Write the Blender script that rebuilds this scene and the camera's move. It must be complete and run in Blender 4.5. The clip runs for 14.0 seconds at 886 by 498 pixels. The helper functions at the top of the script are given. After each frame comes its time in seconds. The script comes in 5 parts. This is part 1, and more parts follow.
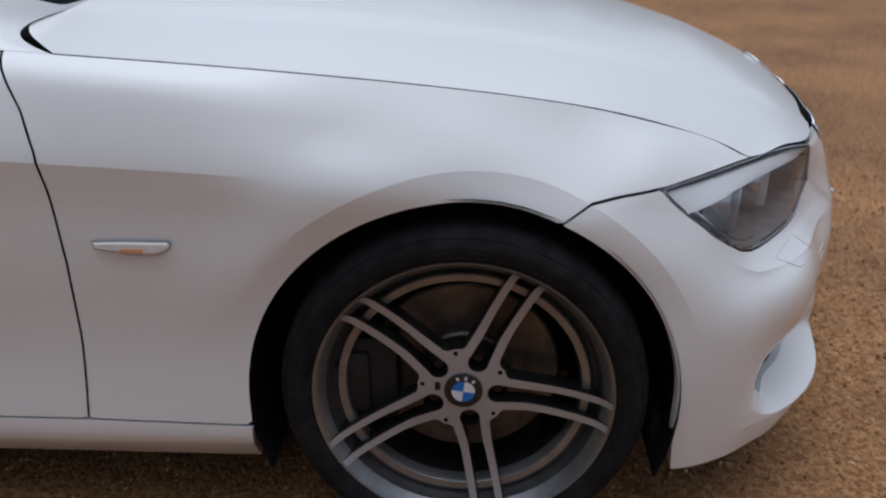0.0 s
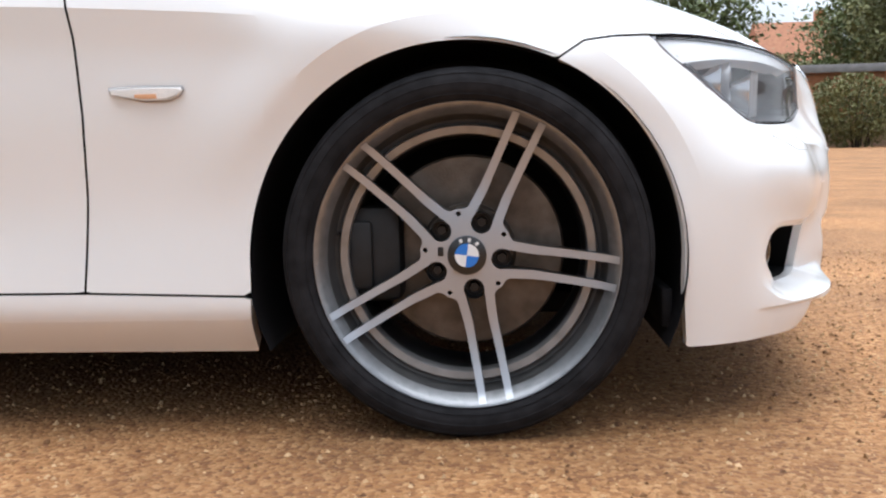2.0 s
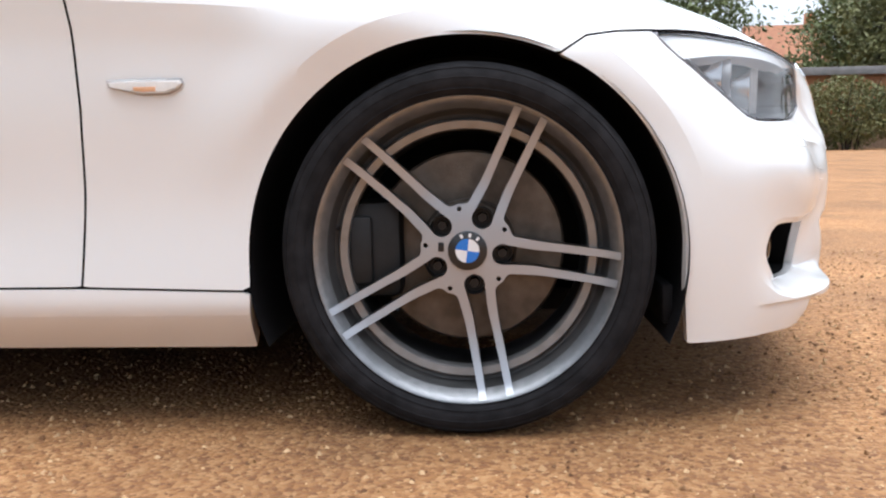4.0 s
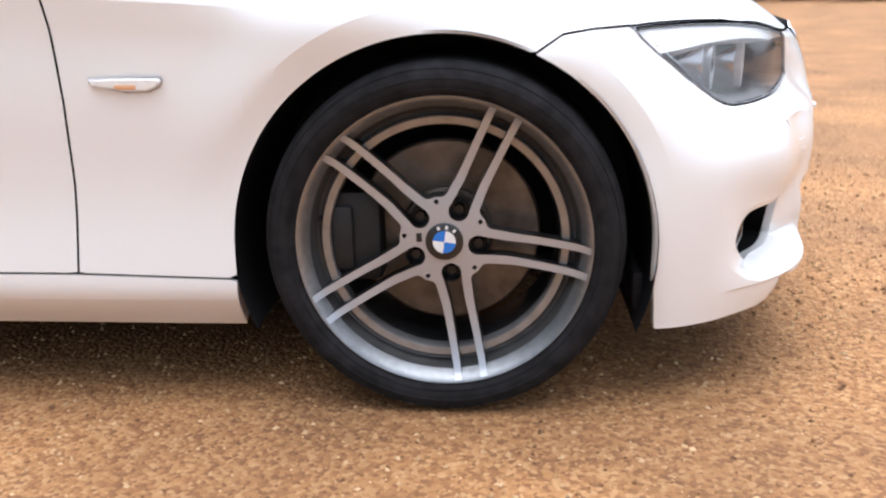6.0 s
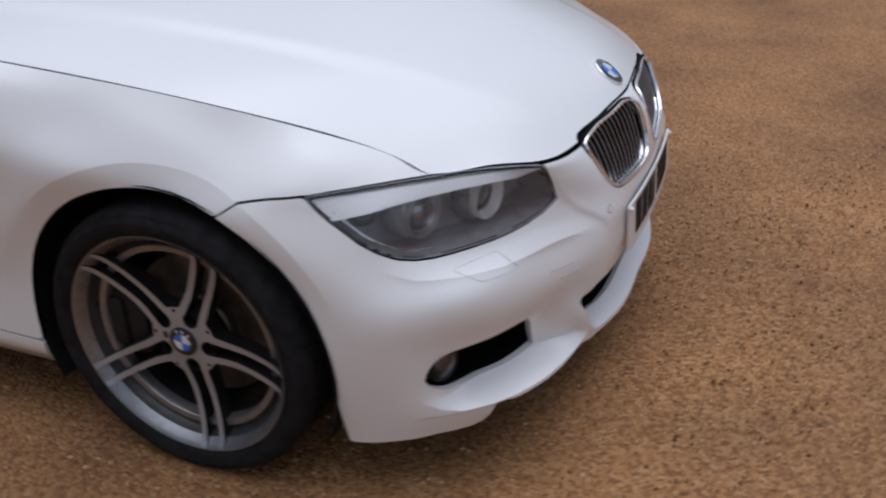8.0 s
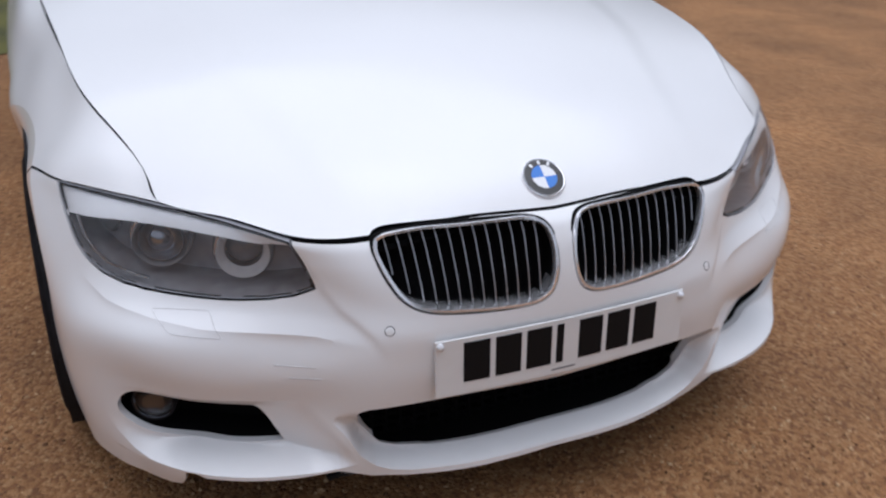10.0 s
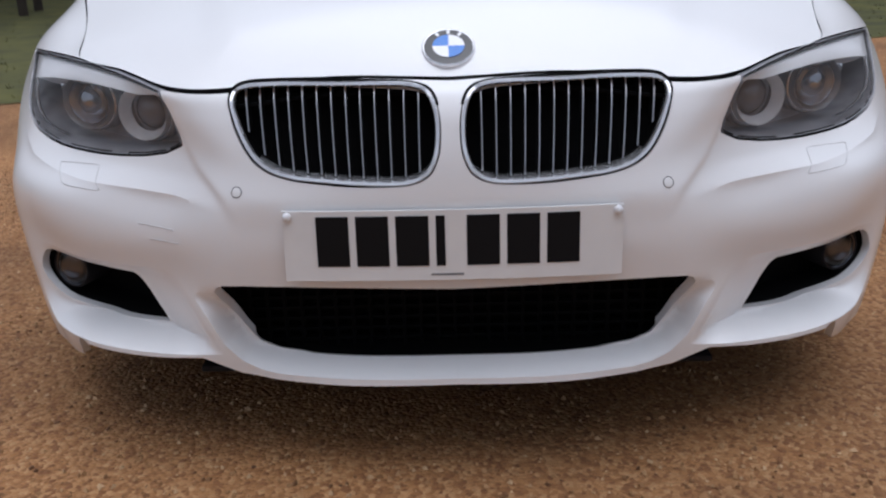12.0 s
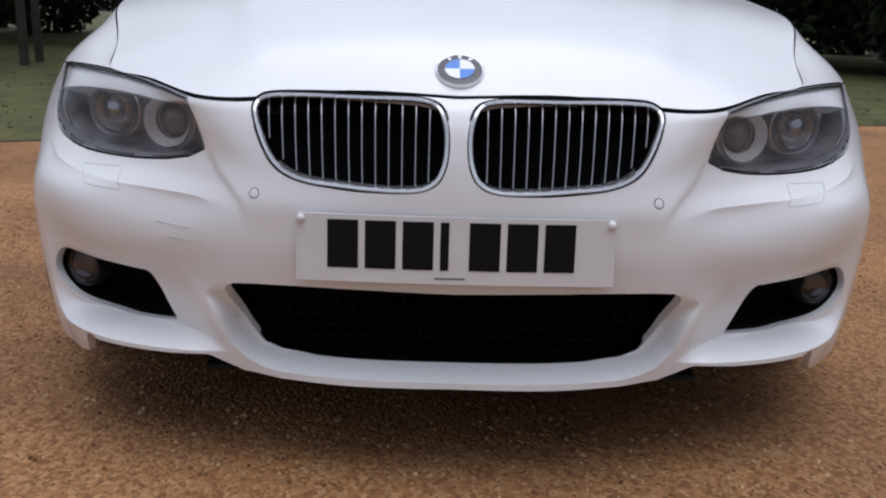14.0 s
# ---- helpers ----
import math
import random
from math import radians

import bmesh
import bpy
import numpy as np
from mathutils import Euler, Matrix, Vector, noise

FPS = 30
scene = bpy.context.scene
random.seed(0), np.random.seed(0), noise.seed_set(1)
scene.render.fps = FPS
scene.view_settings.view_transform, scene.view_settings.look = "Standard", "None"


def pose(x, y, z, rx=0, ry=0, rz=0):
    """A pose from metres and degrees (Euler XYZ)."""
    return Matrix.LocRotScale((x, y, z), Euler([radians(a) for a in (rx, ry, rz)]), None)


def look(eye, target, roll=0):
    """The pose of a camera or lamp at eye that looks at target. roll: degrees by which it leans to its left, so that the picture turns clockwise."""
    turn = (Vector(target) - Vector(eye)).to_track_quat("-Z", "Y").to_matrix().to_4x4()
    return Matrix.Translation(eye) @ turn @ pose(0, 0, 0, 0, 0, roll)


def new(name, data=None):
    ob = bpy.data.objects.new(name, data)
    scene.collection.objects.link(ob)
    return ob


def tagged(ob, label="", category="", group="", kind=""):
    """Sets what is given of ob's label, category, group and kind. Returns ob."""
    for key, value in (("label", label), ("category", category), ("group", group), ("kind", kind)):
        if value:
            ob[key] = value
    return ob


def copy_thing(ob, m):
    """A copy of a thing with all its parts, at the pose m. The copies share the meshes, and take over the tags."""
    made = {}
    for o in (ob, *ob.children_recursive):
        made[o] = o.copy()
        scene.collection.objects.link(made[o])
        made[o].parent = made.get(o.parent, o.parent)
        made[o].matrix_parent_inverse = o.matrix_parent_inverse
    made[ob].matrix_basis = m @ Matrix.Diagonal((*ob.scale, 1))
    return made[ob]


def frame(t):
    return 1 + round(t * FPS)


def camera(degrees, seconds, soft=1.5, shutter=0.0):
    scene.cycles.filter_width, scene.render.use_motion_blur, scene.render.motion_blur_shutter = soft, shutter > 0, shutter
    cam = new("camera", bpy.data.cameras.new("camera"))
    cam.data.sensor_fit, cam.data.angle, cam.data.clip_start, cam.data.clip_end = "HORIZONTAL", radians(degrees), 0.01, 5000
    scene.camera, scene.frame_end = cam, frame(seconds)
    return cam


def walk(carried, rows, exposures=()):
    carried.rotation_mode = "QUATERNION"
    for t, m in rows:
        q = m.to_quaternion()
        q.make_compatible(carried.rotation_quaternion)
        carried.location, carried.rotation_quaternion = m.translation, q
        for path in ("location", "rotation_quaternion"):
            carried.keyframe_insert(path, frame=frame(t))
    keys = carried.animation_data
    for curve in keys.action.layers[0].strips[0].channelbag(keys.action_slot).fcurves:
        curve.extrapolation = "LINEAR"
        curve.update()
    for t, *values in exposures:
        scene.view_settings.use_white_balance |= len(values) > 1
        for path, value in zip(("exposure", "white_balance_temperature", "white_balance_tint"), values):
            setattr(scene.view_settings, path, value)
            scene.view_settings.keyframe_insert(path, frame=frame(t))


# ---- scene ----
cam = camera(53.5, 14.0, soft=2.2, shutter=0.4)
PATH = [
    (0, (0.04, -2.14, 1.17), (-0.062, -0.319, 0.349), -0.7),
    (0.5, (0.081, -2.265, 0.775), (-0.039, -0.35, 0.413), -1.1),
    (1, (0.093, -2.342, 0.584), (-0.08, -0.35, 0.303), -0.3),
    (1.5, (0.063, -2.34, 0.532), (-0.059, -0.35, 0.287), -1.4),
    (2, (0.062, -2.337, 0.51), (-0.075, -0.35, 0.269), -1.4),
    (2.5, (0.046, -2.334, 0.501), (-0.064, -0.35, 0.268), -1.7),
    (3, (0.046, -2.336, 0.498), (-0.082, -0.35, 0.264), -1.6),
    (5.5, (0.043, -2.325, 0.533), (-0.048, -0.35, 0.236), -0.3),
    (6, (0.12, -2.331, 0.752), (-0.044, -0.35, 0.154), -1.2),
    (6.5, (0.226, -2.424, 1.078), (0.037, -0.614, 0.247), -4.0),
    (7, (0.509, -2.465, 1.248), (0.153, -0.725, 0.329), -7.1),
    (7.5, (0.818, -2.291, 1.292), (0.252, -0.579, 0.427), -6.7),
    (8, (1.106, -2.045, 1.335), (0.415, -0.422, 0.392), -2.1),
    (8.5, (1.468, -1.826, 1.311), (0.531, -0.313, 0.4), -0.8),
    (9, (1.731, -1.529, 1.303), (0.565, -0.174, 0.408), -0.6),
    (11.3, (2.033, -0.104, 1.188), (0.241, -0.064, 0.301), 2.8),
    (11.5, (2.005, -0.085, 1.101), (0.21, -0.011, 0.222), 3.4),
    (12, (2.078, 0.002, 0.867), (0.193, -0.024, 0.2), -1.6),
    (12.5, (2.164, 0.014, 0.826), (0.249, -0.009, 0.251), -1.2),
    (13, (2.178, 0.018, 0.815), (0.251, -0.019, 0.279), -1.0),
    (13.5, (2.193, -0.028, 0.788), (0.257, -0.024, 0.283), 1.2),
    (14, (2.188, -0.033, 0.788), (0.253, -0.016, 0.283), 1.6),
]
EXPOSURES = [(0, 0.14, 5640, 10), (0.5, 0.46, 5640, 10), (0.8, 0.54, 5680, 10), (1.0, 0.66, 5740, 9), (1.25, 1.12, 5840, 8), (1.5, 1.55, 5880, 8), (2.0, 1.70, 5860, 8), (2.5, 1.86, 5850, 8), (3.0, 1.76, 5850, 8), (5.5, 1.90, 5800, 9), (6.6, 1.80, 5780, 10),
             (7.0, 1.24, 5800, 11), (7.3, 0.88, 5760, 12), (7.6, 0.45, 5700, 12), (8.0, 0.22, 5700, 13), (8.5, -0.02, 5700, 13), (9.0, 0.28, 5700, 13), (11.3, 0.47, 5720, 13), (14.0, 0.47, 5720, 13)]
walk(cam, [(t, look(eye, target, roll)) for t, eye, target, roll in PATH], EXPOSURES)

# ---------------------------------------------------------------- light
world = bpy.data.worlds.new("overcast_sky")
scene.world = world
world.use_nodes = True
wn, wl = world.node_tree.nodes, world.node_tree.links
sky = wn.new("ShaderNodeTexSky")
sky.sky_type = 'NISHITA'
sky.sun_disc = False
sky.sun_elevation, sky.sun_rotation = radians(85.5), radians(-20)
sky.air_density, sky.dust_density, sky.ozone_density = 1.0, 3.0, 1.0
veil = wn.new("ShaderNodeHueSaturation")          # cloud cover takes most of the blue out
veil.inputs["Saturation"].default_value = 0.16
wl.new(sky.outputs[0], veil.inputs["Color"])
cloud = wn.new("ShaderNodeTexNoise")             # broken cloud, brighter and greyer by turns
cloud.inputs["Scale"].default_value, cloud.inputs["Detail"].default_value = 2.6, 5
cloud_at = wn.new("ShaderNodeTexCoord")
wl.new(cloud_at.outputs["Generated"], cloud.inputs["Vector"])
cloud_range = wn.new("ShaderNodeMapRange")
for socket, value in (("From Min", .35), ("From Max", .65), ("To Min", .74), ("To Max", 1.30)):
    cloud_range.inputs[socket].default_value = value
wl.new(cloud.outputs["Fac"], cloud_range.inputs["Value"])
clouded = wn.new("ShaderNodeVectorMath")
clouded.operation = 'SCALE'
wl.new(veil.outputs[0], clouded.inputs[0])
wl.new(cloud_range.outputs["Result"], clouded.inputs["Scale"])
wl.new(clouded.outputs[0], wn["Background"].inputs["Color"])
wn["Background"].inputs["Strength"].default_value = 0.082
sun = new("sun", bpy.data.lights.new("sun", 'SUN'))
sun.data.energy, sun.data.angle, sun.data.color = 1.3, radians(82), (1.0, 0.96, 0.92)
sun.matrix_world = look((-0.15, 0.4, 5.5), (0, 0, 0))

# ---------------------------------------------------------------- materials


def mat(name, color, rough=0.5, metal=0.0, coat=0.0, var=0.0, scale=20.0, bump=0.0, bump_scale=200.0, color2=None, spec=0.5, coat_rough=0.04):
    """A principled surface with two scales of variation and fine relief."""
    m = bpy.data.materials.new(name)
    m.use_nodes = True
    n, l = m.node_tree.nodes, m.node_tree.links
    b = n["Principled BSDF"]
    b.inputs["Base Color"].default_value = (*color, 1)
    b.inputs["Roughness"].default_value = rough
    b.inputs["Metallic"].default_value = metal
    b.inputs["Coat Weight"].default_value = coat
    b.inputs["Coat Roughness"].default_value = coat_rough
    b.inputs["Specular IOR Level"].default_value = spec
    geo = n.new("ShaderNodeTexCoord")
    if var or color2:
        big = n.new("ShaderNodeTexNoise")
        big.inputs["Scale"].default_value, big.inputs["Detail"].default_value = scale, 6
        l.new(geo.outputs["Object"], big.inputs["Vector"])
        ramp = n.new("ShaderNodeValToRGB")
        c2 = color2 or tuple(min(1, c * (1 + var)) for c in color)
        c1 = color if color2 else tuple(c * (1 - var) for c in color)
        ramp.color_ramp.elements[0].color, ramp.color_ramp.elements[1].color = (*c1, 1), (*c2, 1)
        ramp.color_ramp.elements[0].position, ramp.color_ramp.elements[1].position = 0.32, 0.68
        l.new(big.outputs["Fac"], ramp.inputs["Fac"])
        l.new(ramp.outputs["Color"], b.inputs["Base Color"])
        if rough > 0.08:
            rr = n.new("ShaderNodeMapRange")
            rr.inputs["To Min"].default_value, rr.inputs["To Max"].default_value = rough * 0.85, min(1, rough * 1.15)
            l.new(big.outputs["Fac"], rr.inputs["Value"])
            l.new(rr.outputs["Result"], b.inputs["Roughness"])
    if bump:
        fine = n.new("ShaderNodeTexNoise")
        fine.inputs["Scale"].default_value, fine.inputs["Detail"].default_value = bump_scale, 4
        l.new(geo.outputs["Object"], fine.inputs["Vector"])
        bp = n.new("ShaderNodeBump")
        bp.inputs["Strength"].default_value, bp.inputs["Distance"].default_value = bump, 0.004
        l.new(fine.outputs["Fac"], bp.inputs["Height"])
        l.new(bp.outputs["Normal"], b.inputs["Normal"])
    return m


def glass(name, color=(1, 1, 1), rough=0.0, haze=0.0):
    """A clear pane; haze is the share of plain white diffuse mixed over it."""
    m = bpy.data.materials.new(name)
    m.use_nodes = True
    n, l = m.node_tree.nodes, m.node_tree.links
    out = n["Material Output"]
    tr, gl, mix, fr = n.new("ShaderNodeBsdfTransparent"), n.new("ShaderNodeBsdfGlossy"), n.new("ShaderNodeMixShader"), n.new("ShaderNodeFresnel")
    tr.inputs["Color"].default_value = (*color, 1)
    gl.inputs["Roughness"].default_value = rough
    fr.inputs["IOR"].default_value = 1.42
    l.new(fr.outputs[0], mix.inputs[0])
    l.new(tr.outputs[0], mix.inputs[1])
    l.new(gl.outputs[0], mix.inputs[2])
    l.new(mix.outputs[0], out.inputs["Surface"])
    if haze:
        dull, veiled = n.new("ShaderNodeBsdfDiffuse"), n.new("ShaderNodeMixShader")
        dull.inputs["Color"].default_value = (.8, .8, .8, 1)
        veiled.inputs[0].default_value = haze
        l.new(mix.outputs[0], veiled.inputs[1])
        l.new(dull.outputs[0], veiled.inputs[2])
        l.new(veiled.outputs[0], out.inputs["Surface"])
    return m


PAINT = mat("white_paint", (0.80, 0.80, 0.80), 0.5, coat=1.0, var=0.012, scale=3.0, spec=0.3, coat_rough=0.17)
BLACK = mat("black_plastic", (0.013, 0.0125, 0.014), 0.65, var=0.25, scale=60, bump=0.15, bump_scale=900, spec=0.12)
GLOSS_BLACK = mat("gloss_black", (0.006, 0.006, 0.007), 0.25, coat=0.3)
RUBBER = mat("tyre_rubber", (0.017, 0.0165, 0.018), 0.85, var=0.35, scale=35, bump=0.25, bump_scale=500, spec=0.09)
CHROME = mat("chrome", (0.86, 0.86, 0.88), 0.16, metal=0.85)
ALLOY = mat("machined_alloy", (0.40, 0.415, 0.45), 0.30, metal=0.5)
ALLOY_DARK = mat("painted_alloy", (0.026, 0.025, 0.026), 0.38, metal=0.55, var=0.2, scale=30)
ALLOY_GREY = mat("lip_alloy", (0.26, 0.255, 0.255), 0.34, metal=0.7, var=0.12, scale=30)
DISC = mat("brake_disc", (0.125, 0.106, 0.09), 0.42, metal=0.8, var=0.3, scale=25, bump=0.2, bump_scale=300)
CALIPER = mat("brake_caliper", (0.013, 0.013, 0.014), 0.6, metal=0.3, var=0.3, scale=40)
BARREL_GREY = mat("barrel_paint", (0.085, 0.083, 0.083), 0.4, metal=0.5, var=0.15, scale=30)
LIP_ALLOY = mat("rim_edge_alloy", (0.25, 0.255, 0.265), 0.36, metal=0.8, var=0.12, scale=60, bump=0.1, bump_scale=500)
LAMP_GREY = mat("lamp_bezel", (0.46, 0.46, 0.48), 0.30, metal=0.6, var=0.1, scale=30)
LAMP_DARK = mat("lamp_shell", (0.33, 0.33, 0.355), 0.4, metal=0.1, var=0.2, scale=30)
LAMP_SILVER = mat("lamp_reflector", (0.75, 0.75, 0.77), 0.15, metal=1.0)
RING_WHITE = mat("light_ring", (0.90, 0.90, 0.91), 0.25, metal=0.1, var=0.08, scale=80)
AMBER = mat("amber_bulb", (0.72, 0.40, 0.22), 0.35)
LENS = glass("clear_lens")
LENS_HAZED = glass("hazed_lens", haze=0.05)
WINDOW = glass("tinted_glass", (0.32, 0.36, 0.36))
PROJECTOR = mat("projector_lens", (0.12, 0.12, 0.135), 0.15, coat=0.6)
PLATE = mat("plate_white", (0.74, 0.74, 0.73), 0.35, coat=0.4, var=0.03, scale=15)
# near-black for matt parts, and for shade painted into gaps and hollows
VOID = mat("matt_black_and_shade", (0.004, 0.004, 0.0045), 0.9, spec=0.1)
INK = mat("plate_black", (0.006, 0.006, 0.007), 0.6, spec=0.15)
BLUE = mat("badge_blue", (0.015, 0.17, 0.60), 0.3, coat=0.25)
BADGE_WHITE = mat("badge_white", (0.75, 0.76, 0.78), 0.2, coat=0.8)
BADGE_BLACK = mat("badge_black", (0.012, 0.012, 0.013), 0.35, coat=0.25)
CABIN = mat("cabin_trim", (0.02, 0.02, 0.02), 0.7, var=0.3, scale=10)

# ---------------------------------------------------------------- geometry helpers


def to_mesh(name, verts, faces, material, smooth=True, sharp=None, second=None, inner=()):
    me = bpy.data.meshes.new(name)
    me.from_pydata([tuple(float(c) for c in v) for v in verts], [], [tuple(int(i) for i in f) for f in faces])
    me.materials.append(material)
    if second:
        me.materials.append(second)
        me.polygons.foreach_set("material_index", np.asarray(inner, int))
    if smooth:
        me.shade_smooth()
        if sharp:
            me.set_sharp_from_angle(angle=radians(sharp))
    return me


def part(name, mesh, parent=None, label="", m=None):
    ob = new(name, mesh)
    if parent is not None:
        ob.parent = parent
    if m is not None:
        ob.matrix_basis = m
    if label:
        tagged(ob, label)
    return ob


def thing(name, label, category, group="", m=None):
    ob = tagged(new(name), label, category, group)
    if m is not None:
        ob.matrix_basis = m
    return ob


def join(pieces):
    """Several (verts, faces) as one."""
    vs, fs, k = [], [], 0
    for v, f in pieces:
        vs.extend(v)
        fs.extend([tuple(i + k for i in q) for q in f])
        k += len(v)
    return vs, fs


def mirrored(verts, faces):
    return [(v[0], -v[1], v[2]) for v in verts], [tuple(reversed(f)) for f in faces]


def spline_basis(knots, at):
    """Cardinal natural cubic splines on the knots, at the given places: a row for each place."""
    k, at = np.asarray(knots, float), np.asarray(at, float)
    n, h = len(k), np.diff(np.asarray(knots, float))
    a, r = np.zeros((n, n)), np.zeros((n, n))
    a[0, 0] = a[-1, -1] = 1
    for i in range(1, n - 1):
        a[i, i - 1], a[i, i], a[i, i + 1] = h[i - 1], 2 * (h[i - 1] + h[i]), h[i]
        r[i, i - 1], r[i, i], r[i, i + 1] = 6 / h[i - 1], -6 / h[i - 1] - 6 / h[i], 6 / h[i]
    m2 = np.linalg.solve(a, r)
    j = np.clip(np.searchsorted(k, at, side="right") - 1, 0, n - 2)
    t0, t1, hh = at - k[j], k[j + 1] - at, h[j]
    out = np.zeros((len(at), n))
    rows = np.arange(len(at))
    out[rows, j] += t1 / hh
    out[rows, j + 1] += t0 / hh
    out += m2[j] * ((t1 ** 3 / hh - hh * t1) / 6)[:, None] + m2[j + 1] * ((t0 ** 3 / hh - hh * t0) / 6)[:, None]
    return out


class Sheet:
    """A smooth surface through a net of points: x, half-width, z; stations by rows. Places on it are counted in stations and rows."""

    def __init__(self, net, shape=None, mirror_u=False, mirror_v=False):
        net = np.array(net, float)
        self.nu, self.nv = net.shape[:2]
        if mirror_u:
            net = np.concatenate([net, net[-2:-1] * (1, -1, 1)], 0)
        if mirror_v:
            net = np.concatenate([net, net[:, -2:-1] * (1, -1, 1)], 1)
        self.net, self.shape = net, shape
        self.ku = np.r_[0, np.cumsum(np.linalg.norm(np.diff(net, axis=0), axis=2).mean(1))]
        self.kv = np.r_[0, np.cumsum(np.linalg.norm(np.diff(net, axis=1), axis=2).mean(0))]

    def raw(self, uv):
        uv = np.asarray(uv, float)
        bu = spline_basis(self.ku, np.interp(uv[:, 0], np.arange(len(self.ku)), self.ku))
        bv = spline_basis(self.kv, np.interp(uv[:, 1], np.arange(len(self.kv)), self.kv))
        return np.einsum("ni,nj,ijk->nk", bu, bv, self.net, optimize=True)

    def at(self, uv):
        p = self.raw(uv)
        return self.shape(p) if self.shape else p

    def both(self, uv):
        """Places with and, after them, without the pressed details."""
        return np.concatenate([self.at(uv), self.raw(uv)], 1)

    def normals(self, uv):
        uv, e = np.asarray(uv, float), 2e-3
        n = np.cross(self.at(uv + (e, 0)) - self.at(uv - (e, 0)), self.at(uv + (0, e)) - self.at(uv - (0, e)))
        return n / np.maximum(np.linalg.norm(n, axis=1), 1e-12)[:, None]

    def grid(self, us, vs):
        """Places and faces of a dense net over the sheet."""
        us, vs = np.asarray(us), np.asarray(vs)
        uv = np.stack(np.meshgrid(us, vs, indexing="ij"), 2).reshape(-1, 2)
        n = len(vs)
        faces = [(i * n + j, (i + 1) * n + j, (i + 1) * n + j + 1, i * n + j + 1) for i in range(len(us) - 1) for j in range(n - 1)]
        return uv, faces


def clip(uv, faces, surface, field):
    """Keeps the part of a net where field(points) > 0, cut cleanly along the zero line."""
    f = field(surface(uv))
    inside = f > 0
    uv = [tuple(p) for p in uv]
    out, pending, cuts = [], [], {}
    for q in faces:
        s = [inside[i] for i in q]
        if all(s):
            out.append(list(q))
        elif any(s):
            poly = []
            for a, b in zip(q, q[1:] + q[:1]):
                if inside[a]:
                    poly.append(a)
                if inside[a] != inside[b]:
                    key = (min(a, b), max(a, b))
                    if key not in cuts:
                        cuts[key] = len(uv) + len(pending)
                        pending.append(key)
                    poly.append(cuts[key])
            out.append(poly)
    if pending:
        base = np.array(uv)
        a = np.array([k[0] if inside[k[0]] else k[1] for k in pending])
        b = np.array([k[1] if inside[k[0]] else k[0] for k in pending])
        lo, hi = np.zeros(len(a)), np.ones(len(a))
        for _ in range(9):
            mid = (lo + hi) / 2
            ok = field(surface(base[a] + (base[b] - base[a]) * mid[:, None])) > 0
            lo, hi = np.where(ok, mid, lo), np.where(ok, hi, mid)
        new_uv = base[a] + (base[b] - base[a]) * ((lo + hi) / 2)[:, None]
        uv = np.concatenate([base, new_uv])
    uv = np.array(uv)
    used = sorted({i for q in out for i in q})
    where = {i: k for k, i in enumerate(used)}
    return uv[used], [tuple(where[i] for i in q) for q in out if len(set(q)) > 2]


def panel(sheet, uv, faces, flange=0.014, lift=0.0, flange_way=None, out_sign=-1.0, creases=()):
    """A panel of sheet metal: the outer skin, and its edges turned inwards. Returns verts (y to the right side negative) and faces."""
    p, n = sheet.at(uv), sheet.normals(uv) * out_sign
    p = p + n * lift
    edges = {}
    for q in faces:
        for a, b in zip(q, q[1:] + q[:1]):
            edges[(a, b)] = edges.get((a, b), 0) + 1
    rim = [(a, b) for (a, b) in edges if (b, a) not in edges]
    verts = [tuple(v) for v in p]
    out = list(faces)
    if creases:
        # the skin breaks along each crease, so that it stays crisp
        pieces = [(uv, faces)]
        for c in creases:
            pieces = [k for u_, f_ in pieces for k in (clip(u_, f_, sheet.at, c), clip(u_, f_, sheet.at, lambda q: -c(q))) if len(k[1])]
        base, out = len(verts), []
        for u_, f_ in pieces:
            out += [tuple(i + len(verts) for i in q) for q in f_]
            verts += [tuple(v) for v in sheet.at(u_) - sheet.normals(u_) * lift]
    skin_faces = len(out)
    if flange:
        rim = [(a, b) for a, b in rim if not (abs(p[a][1]) < 1e-3 and abs(p[b][1]) < 1e-3)]
        idx, deep = {}, {}
        for a, b in rim:
            for i in (a, b):
                if i not in idx:
                    way = -n[i] * flange if flange_way is None else np.asarray(flange_way(p[i], n[i]))
                    idx[i] = len(verts)
                    verts.append(tuple(p[i]))
                    deep[i] = len(verts)
                    verts.append(tuple(p[i] + way))
            out.append((idx[b], idx[a], deep[a], deep[b]))
    verts = [(v[0], -v[1], v[2]) for v in verts]
    panel.skin_faces = skin_faces
    return verts, out


def revolve(profile, n=96, axis="y"):
    """A body turned round the y axis from (radius, y) pairs."""
    verts, faces, m = [], [], len(profile)
    for k in range(n):
        a = 2 * math.pi * k / n
        verts += [(r * math.cos(a), y, r * math.sin(a)) for r, y in profile]
    for k in range(n):
        for j in range(m - 1):
            a, b = k * m + j, ((k + 1) % n) * m + j
            faces.append((a, a + 1, b + 1, b))
    return verts, faces


